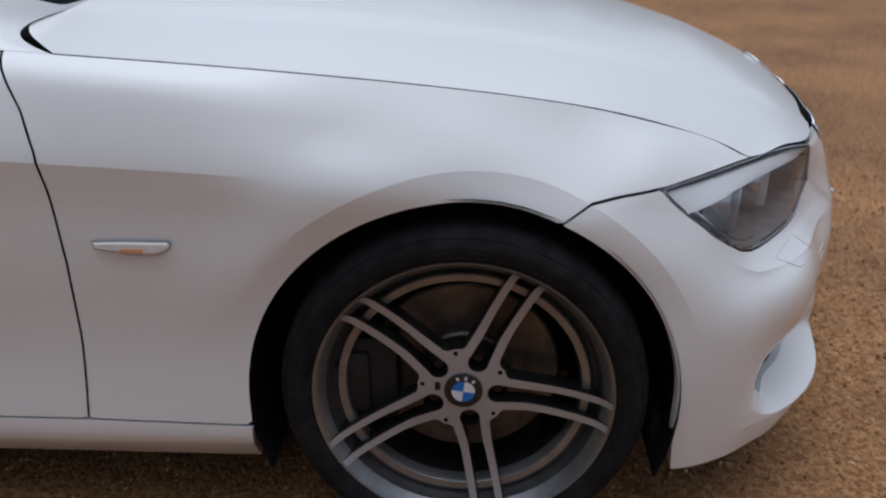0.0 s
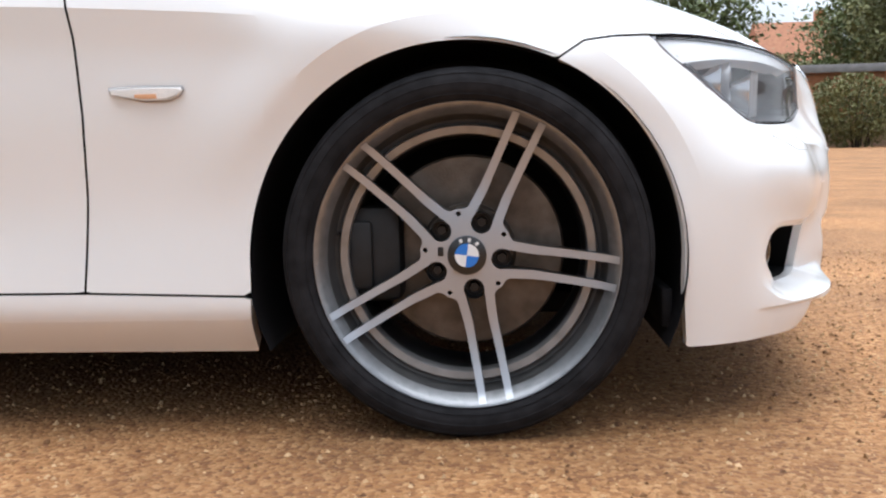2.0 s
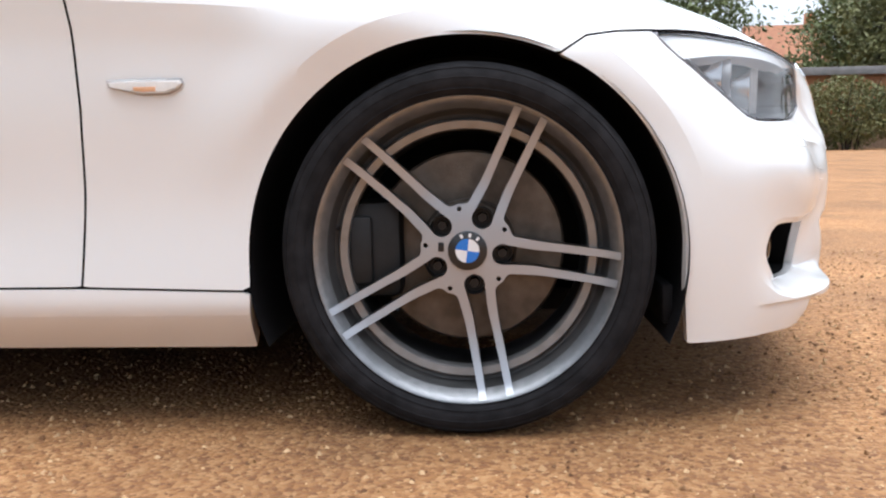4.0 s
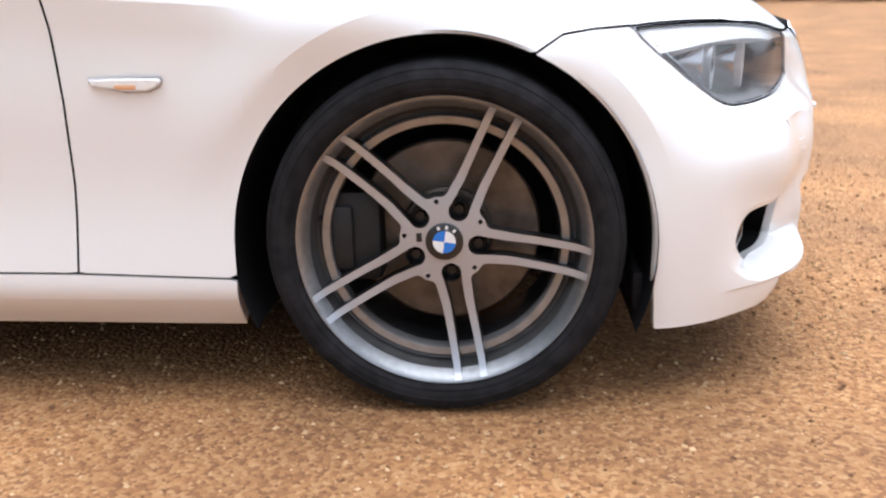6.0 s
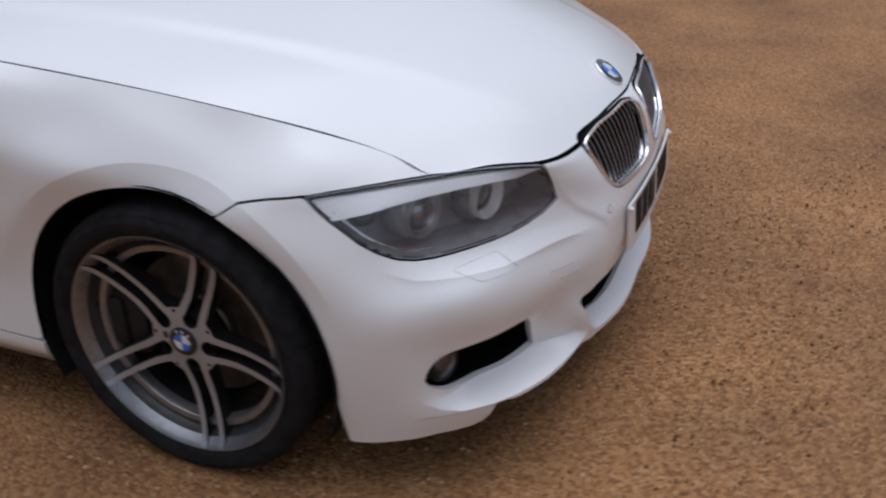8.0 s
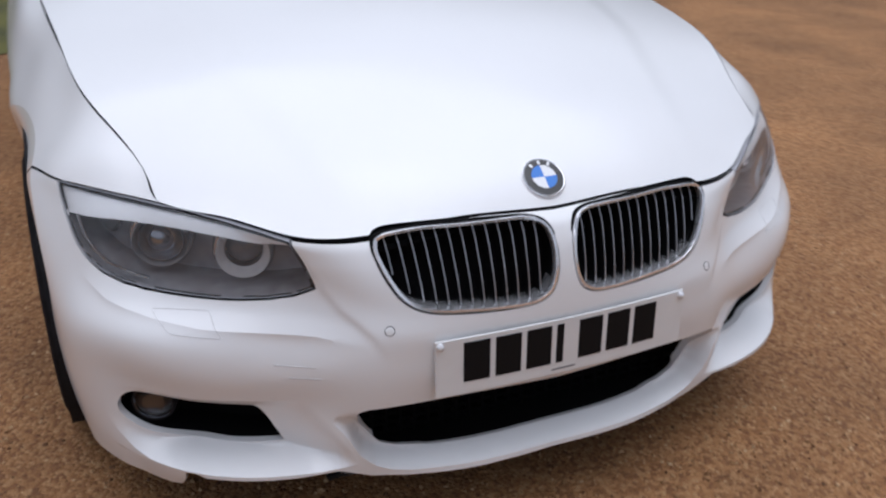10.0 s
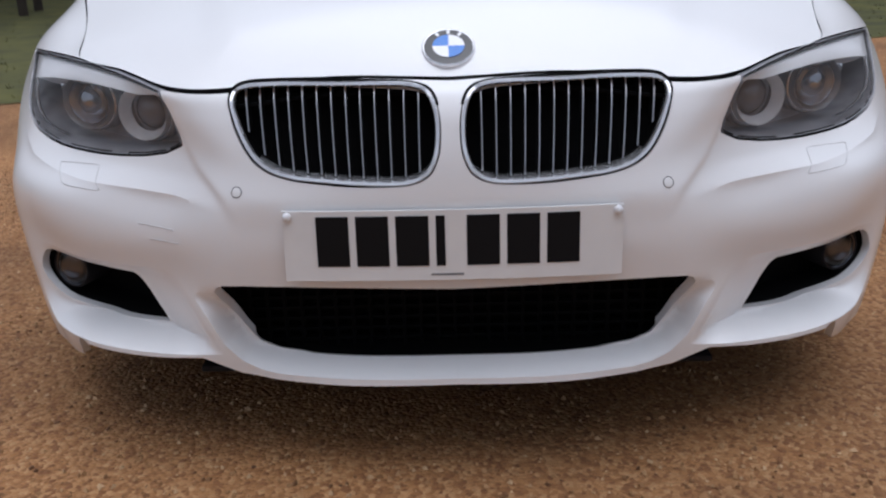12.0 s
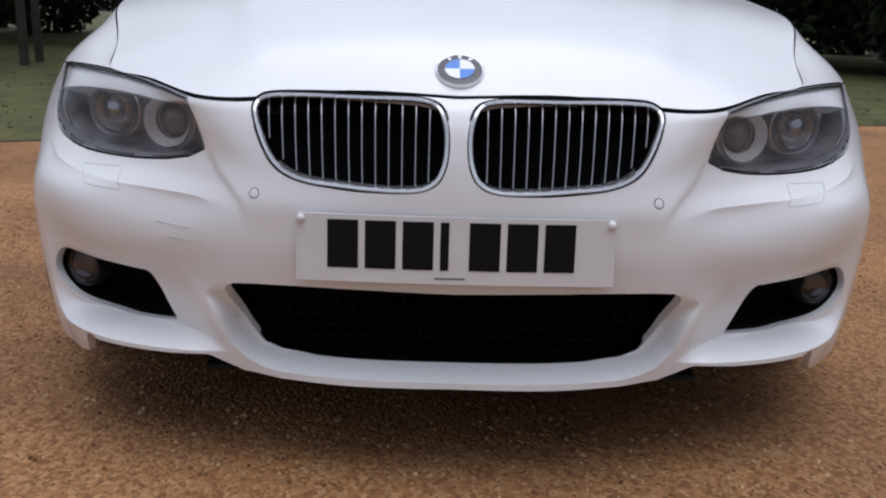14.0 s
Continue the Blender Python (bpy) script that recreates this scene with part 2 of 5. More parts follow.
def sweep(points, ups, half_w, half_h, closed=False, bevel=0.3):
    """A bar with a chamfered section along points; ups is its outward side at each point."""
    pts, ups = np.array(points, float), np.array(ups, float)
    n = len(pts)
    tang = np.roll(pts, -1, 0) - np.roll(pts, 1, 0)
    if not closed:
        tang[0], tang[-1] = pts[1] - pts[0], pts[-1] - pts[-2]
    tang /= np.linalg.norm(tang, axis=1)[:, None]
    side = np.cross(tang, ups)
    side /= np.linalg.norm(side, axis=1)[:, None]
    up = np.cross(side, tang)
    c = 1 - bevel
    sec = [(1, -c), (1, c), (c, 1), (-c, 1), (-1, c), (-1, -c), (-c, -1), (c, -1)]
    verts, faces = [], []
    for i in range(n):
        verts += [tuple(pts[i] + side[i] * a * half_w + up[i] * b * half_h) for a, b in sec]
    for i in range(n if closed else n - 1):
        j = (i + 1) % n
        for k in range(8):
            faces.append((i * 8 + k, i * 8 + (k + 1) % 8, j * 8 + (k + 1) % 8, j * 8 + k))
    if not closed:
        faces += [tuple(range(7, -1, -1)), tuple(range((n - 1) * 8, n * 8))]
    return verts, faces


def box(x0, x1, y0, y1, z0, z1, b=0.0):
    """A block with chamfered edges."""
    bm = bmesh.new()
    bmesh.ops.create_cube(bm, size=1)
    for v in bm.verts:
        v.co = ((x0 + x1) / 2 + v.co.x * (x1 - x0), (y0 + y1) / 2 + v.co.y * (y1 - y0), (z0 + z1) / 2 + v.co.z * (z1 - z0))
    if b:
        bmesh.ops.bevel(bm, geom=list(bm.edges), offset=b, segments=2, affect='EDGES', profile=0.5)
    bm.verts.index_update()
    out = [tuple(v.co) for v in bm.verts], [tuple(v.index for v in f.verts) for f in bm.faces]
    bm.free()
    return out


def poly_sdf(poly, a, b):
    """Signed distance to a closed outline, positive inside."""
    poly = np.asarray(poly, float)
    best, odd = np.full(len(a), 1e9), np.zeros(len(a), bool)
    for (x0, y0), (x1, y1) in zip(poly, np.roll(poly, -1, 0)):
        dx, dy = x1 - x0, y1 - y0
        t = np.clip(((a - x0) * dx + (b - y0) * dy) / (dx * dx + dy * dy + 1e-12), 0, 1)
        best = np.minimum(best, np.hypot(a - x0 - t * dx, b - y0 - t * dy))
        cross = ((y0 > b) != (y1 > b)) & (a < dx * (b - y0) / (dy if abs(dy) > 1e-12 else 1e-12) + x0)
        odd ^= cross
    return np.where(odd, best, -best)


def rounded(poly, n=60):
    """A closed outline drawn smoothly through its corners (Catmull-Rom)."""
    p = np.asarray(poly, float)
    m = len(p)
    out = []
    for i in range(m):
        a, b, c, d = p[i - 1], p[i], p[(i + 1) % m], p[(i + 2) % m]
        for t in np.linspace(0, 1, max(3, n // m), endpoint=False):
            out.append(0.5 * (2 * b + (c - a) * t + (2 * a - 5 * b + 4 * c - d) * t * t + (3 * b - a - 3 * c + d) * t ** 3))
    return np.array(out)


def smoothstep(a, b, x):
    t = np.clip((x - a) / (b - a), 0, 1)
    return t * t * (3 - 2 * t)


# ---------------------------------------------------------------- the car
# x ahead of the front axle, y to the car's left, z up; half-width counts positive to either side.
AXLE_R = -2.76
R_ARCH, Z_ARCH = 0.367, 0.31
car = thing("car", "white two-door coupe parked on orange gravel", "car")

STATIONS = []


def station(*pts):
    STATIONS.append(pts)


# from the middle of the tail, along the side, round the nose to its middle; each from the bottom edge to the belt, seam or bonnet edge
station((-3.74, 0, .22), (-3.78, 0, .28), (-3.80, 0, .35), (-3.80, 0, .45), (-3.78, 0, .58), (-3.765, 0, .68), (-3.75, 0, .76), (-3.74, 0, .84), (-3.72, 0, .91), (-3.69, 0, .968))
station((-3.71, .42, .22), (-3.75, .42, .28), (-3.77, .42, .35), (-3.77, .42, .45), (-3.75, .42, .58), (-3.735, .42, .68), (-3.72, .42, .76), (-3.71, .42, .84), (-3.69, .42, .91), (-3.66, .42, .965))
station((-3.56, .72, .22), (-3.60, .74, .28), (-3.61, .75, .35), (-3.61, .75, .45), (-3.60, .745, .58), (-3.59, .735, .68), (-3.58, .72, .76), (-3.575, .70, .84), (-3.565, .67, .92), (-3.55, .62, .975))
station((-3.25, .80, .20), (-3.27, .83, .25), (-3.28, .845, .30), (-3.28, .85, .42), (-3.28, .855, .56), (-3.28, .855, .68), (-3.28, .845, .76), (-3.28, .815, .85), (-3.28, .785, .93), (-3.28, .735, .99))
station((-2.76, .83, .16), (-2.76, .865, .21), (-2.76, .882, .27), (-2.76, .886, .42), (-2.76, .890, .56), (-2.76, .895, .68), (-2.76, .890, .76), (-2.76, .862, .86), (-2.76, .835, .94), (-2.76, .79, .985))
station((-2.00, .82, .152), (-2.00, .866, .21), (-2.00, .878, .27), (-2.00, .870, .41), (-2.00, .884, .56), (-2.00, .895, .69), (-2.00, .895, .77), (-2.00, .866, .87), (-2.00, .838, .93), (-2.00, .805, .962))
station((-1.30, .82, .144), (-1.30, .868, .207), (-1.30, .880, .268), (-1.30, .871, .41), (-1.30, .885, .56), (-1.30, .896, .69), (-1.30, .898, .765), (-1.30, .868, .85), (-1.30, .842, .91), (-1.30, .815, .938))
station((-0.90, .82, .144), (-0.90, .868, .206), (-0.90, .880, .266), (-0.90, .872, .40), (-0.90, .886, .56), (-0.90, .896, .69), (-0.90, .898, .755), (-0.90, .868, .838), (-0.90, .840, .893), (-0.90, .812, .915))
station((-0.66, .82, .144), (-0.66, .868, .205), (-0.66, .880, .264), (-0.66, .873, .40), (-0.66, .886, .56), (-0.66, .896, .68), (-0.66, .898, .743), (-0.66, .868, .828), (-0.66, .838, .876), (-0.66, .802, .893))
station((-0.42, .82, .143), (-0.42, .866, .205), (-0.42, .878, .260), (-0.42, .873, .40), (-0.42, .885, .55), (-0.42, .894, .67), (-0.42, .895, .729), (-0.42, .865, .812), (-0.42, .834, .856), (-0.42, .798, .874))
station((-0.21, .82, .148), (-0.21, .862, .205), (-0.21, .874, .260), (-0.21, .874, .40), (-0.21, .884, .54), (-0.21, .890, .65), (-0.21, .886, .712), (-0.21, .851, .770), (-0.21, .816, .820), (-0.21, .785, .853))
station((0.00, .82, .148), (0.00, .858, .205), (0.00, .868, .260), (0.00, .872, .40), (0.00, .880, .53), (0.00, .886, .635), (0.00, .874, .680), (0.00, .840, .734), (0.00, .802, .786), (0.00, .766, .827))
station((0.19, .83, .150), (0.19, .858, .207), (0.19, .866, .260), (0.19, .872, .38), (0.19, .880, .51), (0.19, .882, .61), (0.19, .866, .652), (0.19, .826, .700), (0.19, .784, .749), (0.19, .744, .795))
station((0.37, .838, .148), (0.375, .848, .21), (0.38, .856, .28), (0.38, .862, .38), (0.37, .858, .48), (0.355, .838, .575), (0.335, .816, .645), (0.325, .800, .690), (0.33, .750, .730), (0.332, .697, .751))
station((0.47, .800, .150), (0.482, .806, .213), (0.49, .808, .285), (0.488, .820, .38), (0.480, .818, .475), (0.458, .782, .552), (0.440, .768, .620), (0.427, .728, .681), (0.430, .694, .700), (0.430, .668, .714))
station((0.590, .714, .150), (0.595, .728, .210), (0.575, .725, .295), (0.572, .745, .39), (0.560, .748, .475), (0.524, .706, .535), (0.512, .692, .605), (0.500, .673, .662), (0.4945, .662, .6785), (0.492, .656, .6835))
station((0.655, .595, .152), (0.690, .610, .205), (0.653, .617, .300), (0.651, .642, .39), (0.641, .629, .478), (0.612, .588, .535), (0.605, .580, .600), (0.594, .566, .650), (0.588, .562, .665), (0.582, .558, .671))
station((0.710, .465, .150), (0.735, .474, .205), (0.719, .468, .300), (0.724, .480, .40), (0.710, .463, .479), (0.688, .440, .552), (0.681, .444, .592), (0.672, .455, .622), (0.666, .464, .640), (0.658, .468, .649))
station((0.752, .335, .150), (0.757, .345, .205), (0.769, .360, .325), (0.778, .353, .42), (0.770, .340, .490), (0.753, .336, .538), (0.741, .342, .575), (0.726, .347, .613), (0.715, .350, .635), (0.704, .352, .647))
station((0.792, .20, .148), (0.786, .20, .200), (0.788, .20, .340), (0.796, .20, .41), (0.791, .20, .475), (0.782, .20, .520), (0.770, .20, .565), (0.753, .20, .607), (0.734, .20, .645), (0.715, .20, .665))
station((0.798, 0, .146), (0.791, 0, .198), (0.799, 0, .342), (0.804, 0, .41), (0.800, 0, .475), (0.795, 0, .520), (0.787, 0, .562), (0.774, 0, .605), (0.755, 0, .645), (0.729, 0, .662))

SQ = math.sqrt(0.5)


def pz(p):
    """Places as seen from the front corner: along the car's corner, and height."""
    return (p[:, 0] - np.abs(p[:, 1])) * SQ, p[:, 2]


def outline(*pts):
    """An outline seen from the front corner, from points x, half-width, z."""
    return np.array([((x - w) * SQ, z) for x, w, z in pts])


LIGHT_TOP = outline((.312, .812, .680), (.35, .785, .683), (.40, .742, .684), (.445, .705, .683), (.49, .66, .681), (.534, .611, .678), (.58, .56, .671), (.625, .515, .661), (.658, .468, .649))
LIGHT = np.concatenate([LIGHT_TOP, outline((.672, .452, .61), (.684, .438, .562), (.666, .471, .546), (.645, .513, .538), (.625, .562, .534), (.601, .603, .532), (.576, .64, .531), (.551, .678, .531),
                                           (.52, .705, .533), (.493, .735, .540), (.465, .765, .554), (.435, .785, .574), (.408, .80, .595), (.382, .805, .617), (.357, .812, .638), (.334, .815, .659))])
# side intakes, their pockets (distance along the corner, height), and the middle intake with the rim of its lip (half-width, height)
FOG = rounded([(-.184, .303), (-.172, .327), (-.150, .342), (-.118, .346), (-.026, .341), (.070, .3355), (.086, .3325), (.120, .288), (.153, .245), (.146, .2405), (.09, .2375), (.03, .2355), (-.03, .236), (-.08, .241), (-.122, .251), (-.158, .270), (-.178, .287)], 51)
POCKET = np.array([(-.215, .290), (-.195, .335), (-.170, .352), (-.118, .3565), (-.03, .3525), (.09, .3545), (.155, .357), (.172, .350), (.190, .335), (.224, .295), (.250, .250), (.256, .219), (.20, .2135), (.106, .213), (-.042, .211), (-.110, .2115), (-.150, .222), (-.190, .246), (-.212, .270)])
INTAKE = np.array([(-.1, .348), (0, .348), (.19, .350), (.268, .352), (.334, .352), (.372, .349), (.393, .340), (.388, .322), (.376, .285), (.352, .250), (.333, .226), (.302, .214), (.24, .209), (.15, .2075), (0, .206), (-.1, .206)])
RIM = np.array([(-.1, .40), (.36, .40), (.41, .345), (.432, .318), (.406, .282), (.384, .238), (.356, .209), (.325, .1945), (.293, .189), (.192, .188), (0, .186), (-.1, .186)])
KIDNEY = rounded([(.30, .662), (.20, .665), (.10, .664), (.05, .660), (.026, .648), (.015, .617), (.014, .580), (.019, .553), (.031, .531), (.055, .518), (.09, .514), (.15, .514), (.20, .518), (.245, .524), (.28, .535), (.305, .553), (.323, .580), (.336, .610), (.343, .638), (.333, .655)], 100)


def arch_field(p):
    def one(x0):
        dx, dz = p[:, 0] - x0, p[:, 2] - Z_ARCH
        low = np.abs(dx) - R_ARCH - np.maximum(0, -dz - 0.05) * 0.08
        return np.where(dz > 0, np.hypot(dx, dz) - R_ARCH, low)
    return np.minimum(one(-0.003), one(AXLE_R))


def lamp_crease(p):
    """Height of the crease that hugs the lower side of the headlamp and runs on to the nose."""
    a, _ = pz(p)
    return np.interp(a, (-.30, -.25, -.19, -.148, -.094, 0, .10, .19, .26), (.602, .543, .514, .505, .498, .493, .490, .487, .478))


def shaped(p):
    """Pressed details on top of the net: wheel-arch flares, the lamp pockets with their ridges."""
    p = p.copy()
    w = np.abs(p[:, 1])
    side = smoothstep(0.74, 0.82, w)
    for x0 in (-0.003, AXLE_R):
        d = np.hypot(p[:, 0] - x0, np.maximum(p[:, 2] - Z_ARCH, 0)) - R_ARCH
        fade = smoothstep(0.38, 0.60, p[:, 2]) * side
        lip = np.where(d > 0.046, 0.009 * (1 - smoothstep(0.046, 0.16, d)), 0.009 - 0.34 * (0.046 - d))
        p[:, 1] += np.sign(p[:, 1]) * lip * fade
    # the waist crease, dying out behind the front wheel
    zc = np.interp(p[:, 0], (-2.0, -0.90, -0.66, -0.42, -0.2), (.775, .757, .746, .731, .712))
    d = np.maximum(zc - p[:, 2], 0)
    p[:, 1] -= np.sign(p[:, 1]) * 0.38 * d * np.exp(-d / 0.055) * side * (1 - smoothstep(-0.46, -0.26, p[:, 0]))
    # the sill tucks in below its edge line
    d = np.maximum(0.214 - p[:, 2], 0)
    p[:, 1] -= np.sign(p[:, 1]) * 0.12 * d * side * (1 - smoothstep(-0.36, -0.30, p[:, 0]))
    # the crease round the bumper under the headlamps, and the proud middle of the nose
    front = smoothstep(0.36, 0.43, p[:, 0])
    d = np.maximum(lamp_crease(p) - p[:, 2], 0)
    up = np.clip(p[:, 2] - lamp_crease(p), 0, 0.05)
    a = (p[:, 0] - w) * SQ
    front = front * smoothstep(-.27, -.15, a)
    push = (0.009 * (1 - np.exp(-d / 0.012)) * (1 - smoothstep(0.12, 0.24, d)) + 0.40 * np.minimum(up, 0.028) * (1 - smoothstep(0.57, 0.66, p[:, 2]))) * front * smoothstep(0.35, 0.50, w)
    ridge = np.interp(p[:, 2], (.44, .49, .511, .53, .56, .64), (.33, .355, .378, .402, .425, .46))
    push = push - 0.005 * (1 - smoothstep(-0.006, 0.011, w - ridge)) * front * smoothstep(.44, .50, p[:, 2]) * (1 - smoothstep(.60, .645, p[:, 2]))
    q = np.hypot(0.35 + 0 * w, w)
    p[:, 0] -= push * 0.35 / q
    p[:, 1] -= np.sign(p[:, 1]) * push * w / q * 0.8
    a, z = pz(p)
    d = poly_sdf(POCKET, a, z)
    near = (p[:, 0] > 0.40)
    # the side intakes: a flat shelf at the bottom, hardly any depth at the top, and an inner face that runs out to the ridge
    reach = 0.018 + 0.070 * (1 - smoothstep(0.21, 0.345, z))
    a_open = np.interp(z, (.24, .335), (.160, .092))
    a_ridge = np.interp(z, (.22, .25, .295, .335, .36), (.256, .250, .224, .190, .168))
    face = 1 - np.clip((a - a_open) / (a_ridge - a_open), 0, 1)
    deep = reach * smoothstep(-0.22, 0.02, a) * face * np.where(near, np.clip(d / 0.022, 0, 1), 0)
    p[:, 0] -= deep * 0.85
    p[:, 1] -= np.sign(p[:, 1]) * deep * 0.45 * (1 - smoothstep(-0.12, 0.16, a))
    # the lip round the middle intake leans back into the opening
    d = poly_sdf(RIM, np.abs(p[:, 1]), z)
    back = 0.050 * np.clip(d / 0.022, 0, 1) * (1 - smoothstep(0.27, 0.345, z)) * smoothstep(0.60, 0.68, p[:, 0])
    p[:, 0] -= back
    # the skirt before the wheel stands back under the splitter
    under = 0.007 * np.clip((.2085 - p[:, 2]) / .005, 0, 1) * smoothstep(-.22, -.14, a) * (1 - smoothstep(-.02, .01, a)) * near
    p[:, 0] -= under * 0.8
    p[:, 1] -= np.sign(p[:, 1]) * under * 0.6
    return p


body = Sheet(STATIONS, shape=shaped, mirror_u=True)
ku = body.ku
us = np.r_[np.interp(np.arange(0, ku[7], 0.06), ku, np.arange(len(ku))), np.interp(np.arange(ku[7], ku[13], 0.014), ku, np.arange(len(ku))), np.interp(np.arange(ku[13], ku[20], 0.0075), ku, np.arange(len(ku))), 20.0]
us = us[np.r_[True, np.diff(us) > 1e-6]]
vs = np.r_[np.interp(np.r_[np.arange(0, .11, .0036), np.arange(.11, body.kv[-1], .0085)], body.kv, np.arange(len(body.kv))), 9.0]
UV, FACES = body.grid(us, vs)


def sill_line(x):
    return np.interp(x, (-2.4, -0.66, -0.38), (0.272, 0.265, 0.256))


def door_gap(z):
    return np.interp(z, (.265, .43, .57, .70, .76, .82, .885, .91), (-.661, -.647, -.641, -.645, -.652, -.671, -.709, -.725))


def wing_line(p):
    """Height of the joint between wing and bumper, and of the headlamp's upper edge."""
    a, _ = pz(p)
    z = np.interp(p[:, 0], (.05, .12, .160, .2, .25, .312), (.55, .61, .645, .671, .678, .681))
    top = np.interp(a, LIGHT_TOP[:, 0], LIGHT_TOP[:, 1])
    z = np.where(p[:, 0] > .312, top, z)
    z = np.where(p[:, 0] < .05, -1, z)
    return np.where(a > LIGHT_TOP[-1, 0], 9, z)


def bottom_line(p):
    """Height of the lower edge: skirt behind the wheel-arch, splitter, and the lip under the middle intake."""
    a, _ = pz(p)
    return np.interp(a, (-.60, -.34, -.15, -.085, -.060, -.045, -.036, .05, .17, .226, .275, .33, .54), (.150, .153, .151, .152, .157, .176, .202, .204, .206, .210, .185, .1775, .1755))


G = 0.0022


def light_field(p):
    a, z = pz(p)
    return np.where(p[:, 0] > 0.25, poly_sdf(LIGHT, a, z), -1)


def fog_field(p):
    a, z = pz(p[:, -3:])
    return np.where(p[:, 0] > 0.40, poly_sdf(FOG, a, z), -1)


def intake_field(p):
    return np.where(p[:, 0] > 0.55, poly_sdf(INTAKE, np.abs(p[:, -2]), p[:, -1]), -1)


def kidney_field(p):
    return np.where(p[:, 0] > 0.55, poly_sdf(KIDNEY, np.abs(p[:, -2]), p[:, -1]), -1)


def keep(*fields):
    return lambda p: np.min([f(p) for f in fields], 0)


def cut(field, us_range=None):
    uv, faces = UV, FACES
    if us_range:
        ok = (UV[:, 0] >= us_range[0]) & (UV[:, 0] <= us_range[1])
        faces = [q for q in FACES if ok[q[0]] and ok[q[2]]]
    return clip(uv, faces, body.both, field)


def waist_crease(p):
    return np.where((p[:, 0] < -.33) & (p[:, 0] > -2.7), p[:, 2] - np.interp(p[:, 0], (-2.0, -0.90, -0.66, -0.42, -0.2), (.775, .757, .746, .731, .712)), 1)


def flare_crease(p):
    d = np.hypot(p[:, 0] + 0.003, np.maximum(p[:, 2] - Z_ARCH, 0)) - R_ARCH
    return np.where((p[:, 0] < .42) & (p[:, 0] > -.27) & (p[:, 2] > .44), d - .046, 1)


def bumper_crease(p):
    return np.where((p[:, 0] > .385) & (np.abs(p[:, 1]) > .42), p[:, 2] - lamp_crease(p), 1)


def pocket_crease(p):
    a, z = pz(p)
    return np.where((p[:, 0] > .47) & (z < .37), poly_sdf(POCKET, a, z), -1)


def rim_crease(p):
    return np.where((p[:, 0] > .62) & (p[:, 2] < .33), poly_sdf(RIM, np.abs(p[:, 1]), p[:, 2]), -1)


def splitter_crease(p):
    a, z = pz(p)
    return np.where((p[:, 0] > .45) & (a < -.02) & (a > -.2), z - .2085, 1)


def skin(name, uvf, both=False, label="", material=None, parent=None, dark=False, **more):
    """Makes a panel on the right side and its twin on the left, or one panel across the middle. dark paints gap shade
    on the turned edges.
    """
    v, f = panel(body, *uvf, **more)
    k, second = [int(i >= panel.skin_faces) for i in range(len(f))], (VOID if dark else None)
    material = material or PAINT
    if both:
        return [part(name, to_mesh(name, *join([(v, f), mirrored(v, f)]), material, sharp=50, second=second, inner=k + k), parent or car, label)]
    return [part(name, to_mesh(name, v, f, material, sharp=50, second=second, inner=k), parent or car, label), part(name, to_mesh(name, *mirrored(v, f), material, sharp=50, second=second, inner=k), parent or car, label)]


is_door = keep(lambda p: door_gap(p[:, 2]) - G - p[:, 0], lambda p: p[:, 0] + 2.02 - G - 0.10 * (p[:, 2] - .6), lambda p: p[:, 2] - sill_line(p[:, 0]) - G, arch_field)
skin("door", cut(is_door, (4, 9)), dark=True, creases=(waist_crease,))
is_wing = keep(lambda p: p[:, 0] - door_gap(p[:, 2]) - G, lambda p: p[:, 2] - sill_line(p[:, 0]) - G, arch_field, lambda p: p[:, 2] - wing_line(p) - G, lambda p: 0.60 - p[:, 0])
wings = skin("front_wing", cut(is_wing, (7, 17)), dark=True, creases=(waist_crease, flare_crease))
is_sill = keep(lambda p: sill_line(p[:, 0]) - G - p[:, 2], lambda p: p[:, 2] - 0.146, arch_field, lambda p: 0.05 - p[:, 0], lambda p: p[:, 0] + 2.72)
skin("side_skirt", cut(is_sill, (3, 12)), flange=0.03, creases=(lambda p: p[:, 2] - .214,))
is_quarter = keep(lambda p: -2.02 - G - p[:, 0] + 0.10 * (p[:, 2] - .6), lambda p: p[:, 2] - np.where(p[:, 0] > -2.5, sill_line(p[:, 0]) + G, 0.2), arch_field)
skin("rear_quarter", cut(is_quarter, (0, 6)), both=True)


def bumper_edge(p, n):
    if 0.19 < p[2] < 0.24 and abs(p[1]) < 0.36 and p[0] > 0.68:      # the shelf of the lip runs back under the intake
        return (-0.012, 0, -0.004)
    if p[1] > 0.45 and p[2] < 0.36 and p[0] > 0.48:                  # the side intakes' edges turn straight inwards
        return (-0.014, -0.007, 0)
    return -n * 0.016


is_bumper = keep(lambda p: p[:, 0] - 0.05, arch_field, lambda p: wing_line(p) - G - p[:, 2], lambda p: -light_field(p) - G, lambda p: -fog_field(p), lambda p: -intake_field(p), lambda p: -kidney_field(p), lambda p: p[:, 2] - bottom_line(p))
bumper = skin("front_bumper", cut(is_bumper, (11, 20)), both=True, flange_way=bumper_edge, creases=(flare_crease, bumper_crease, pocket_crease, rim_crease, splitter_crease))[0]

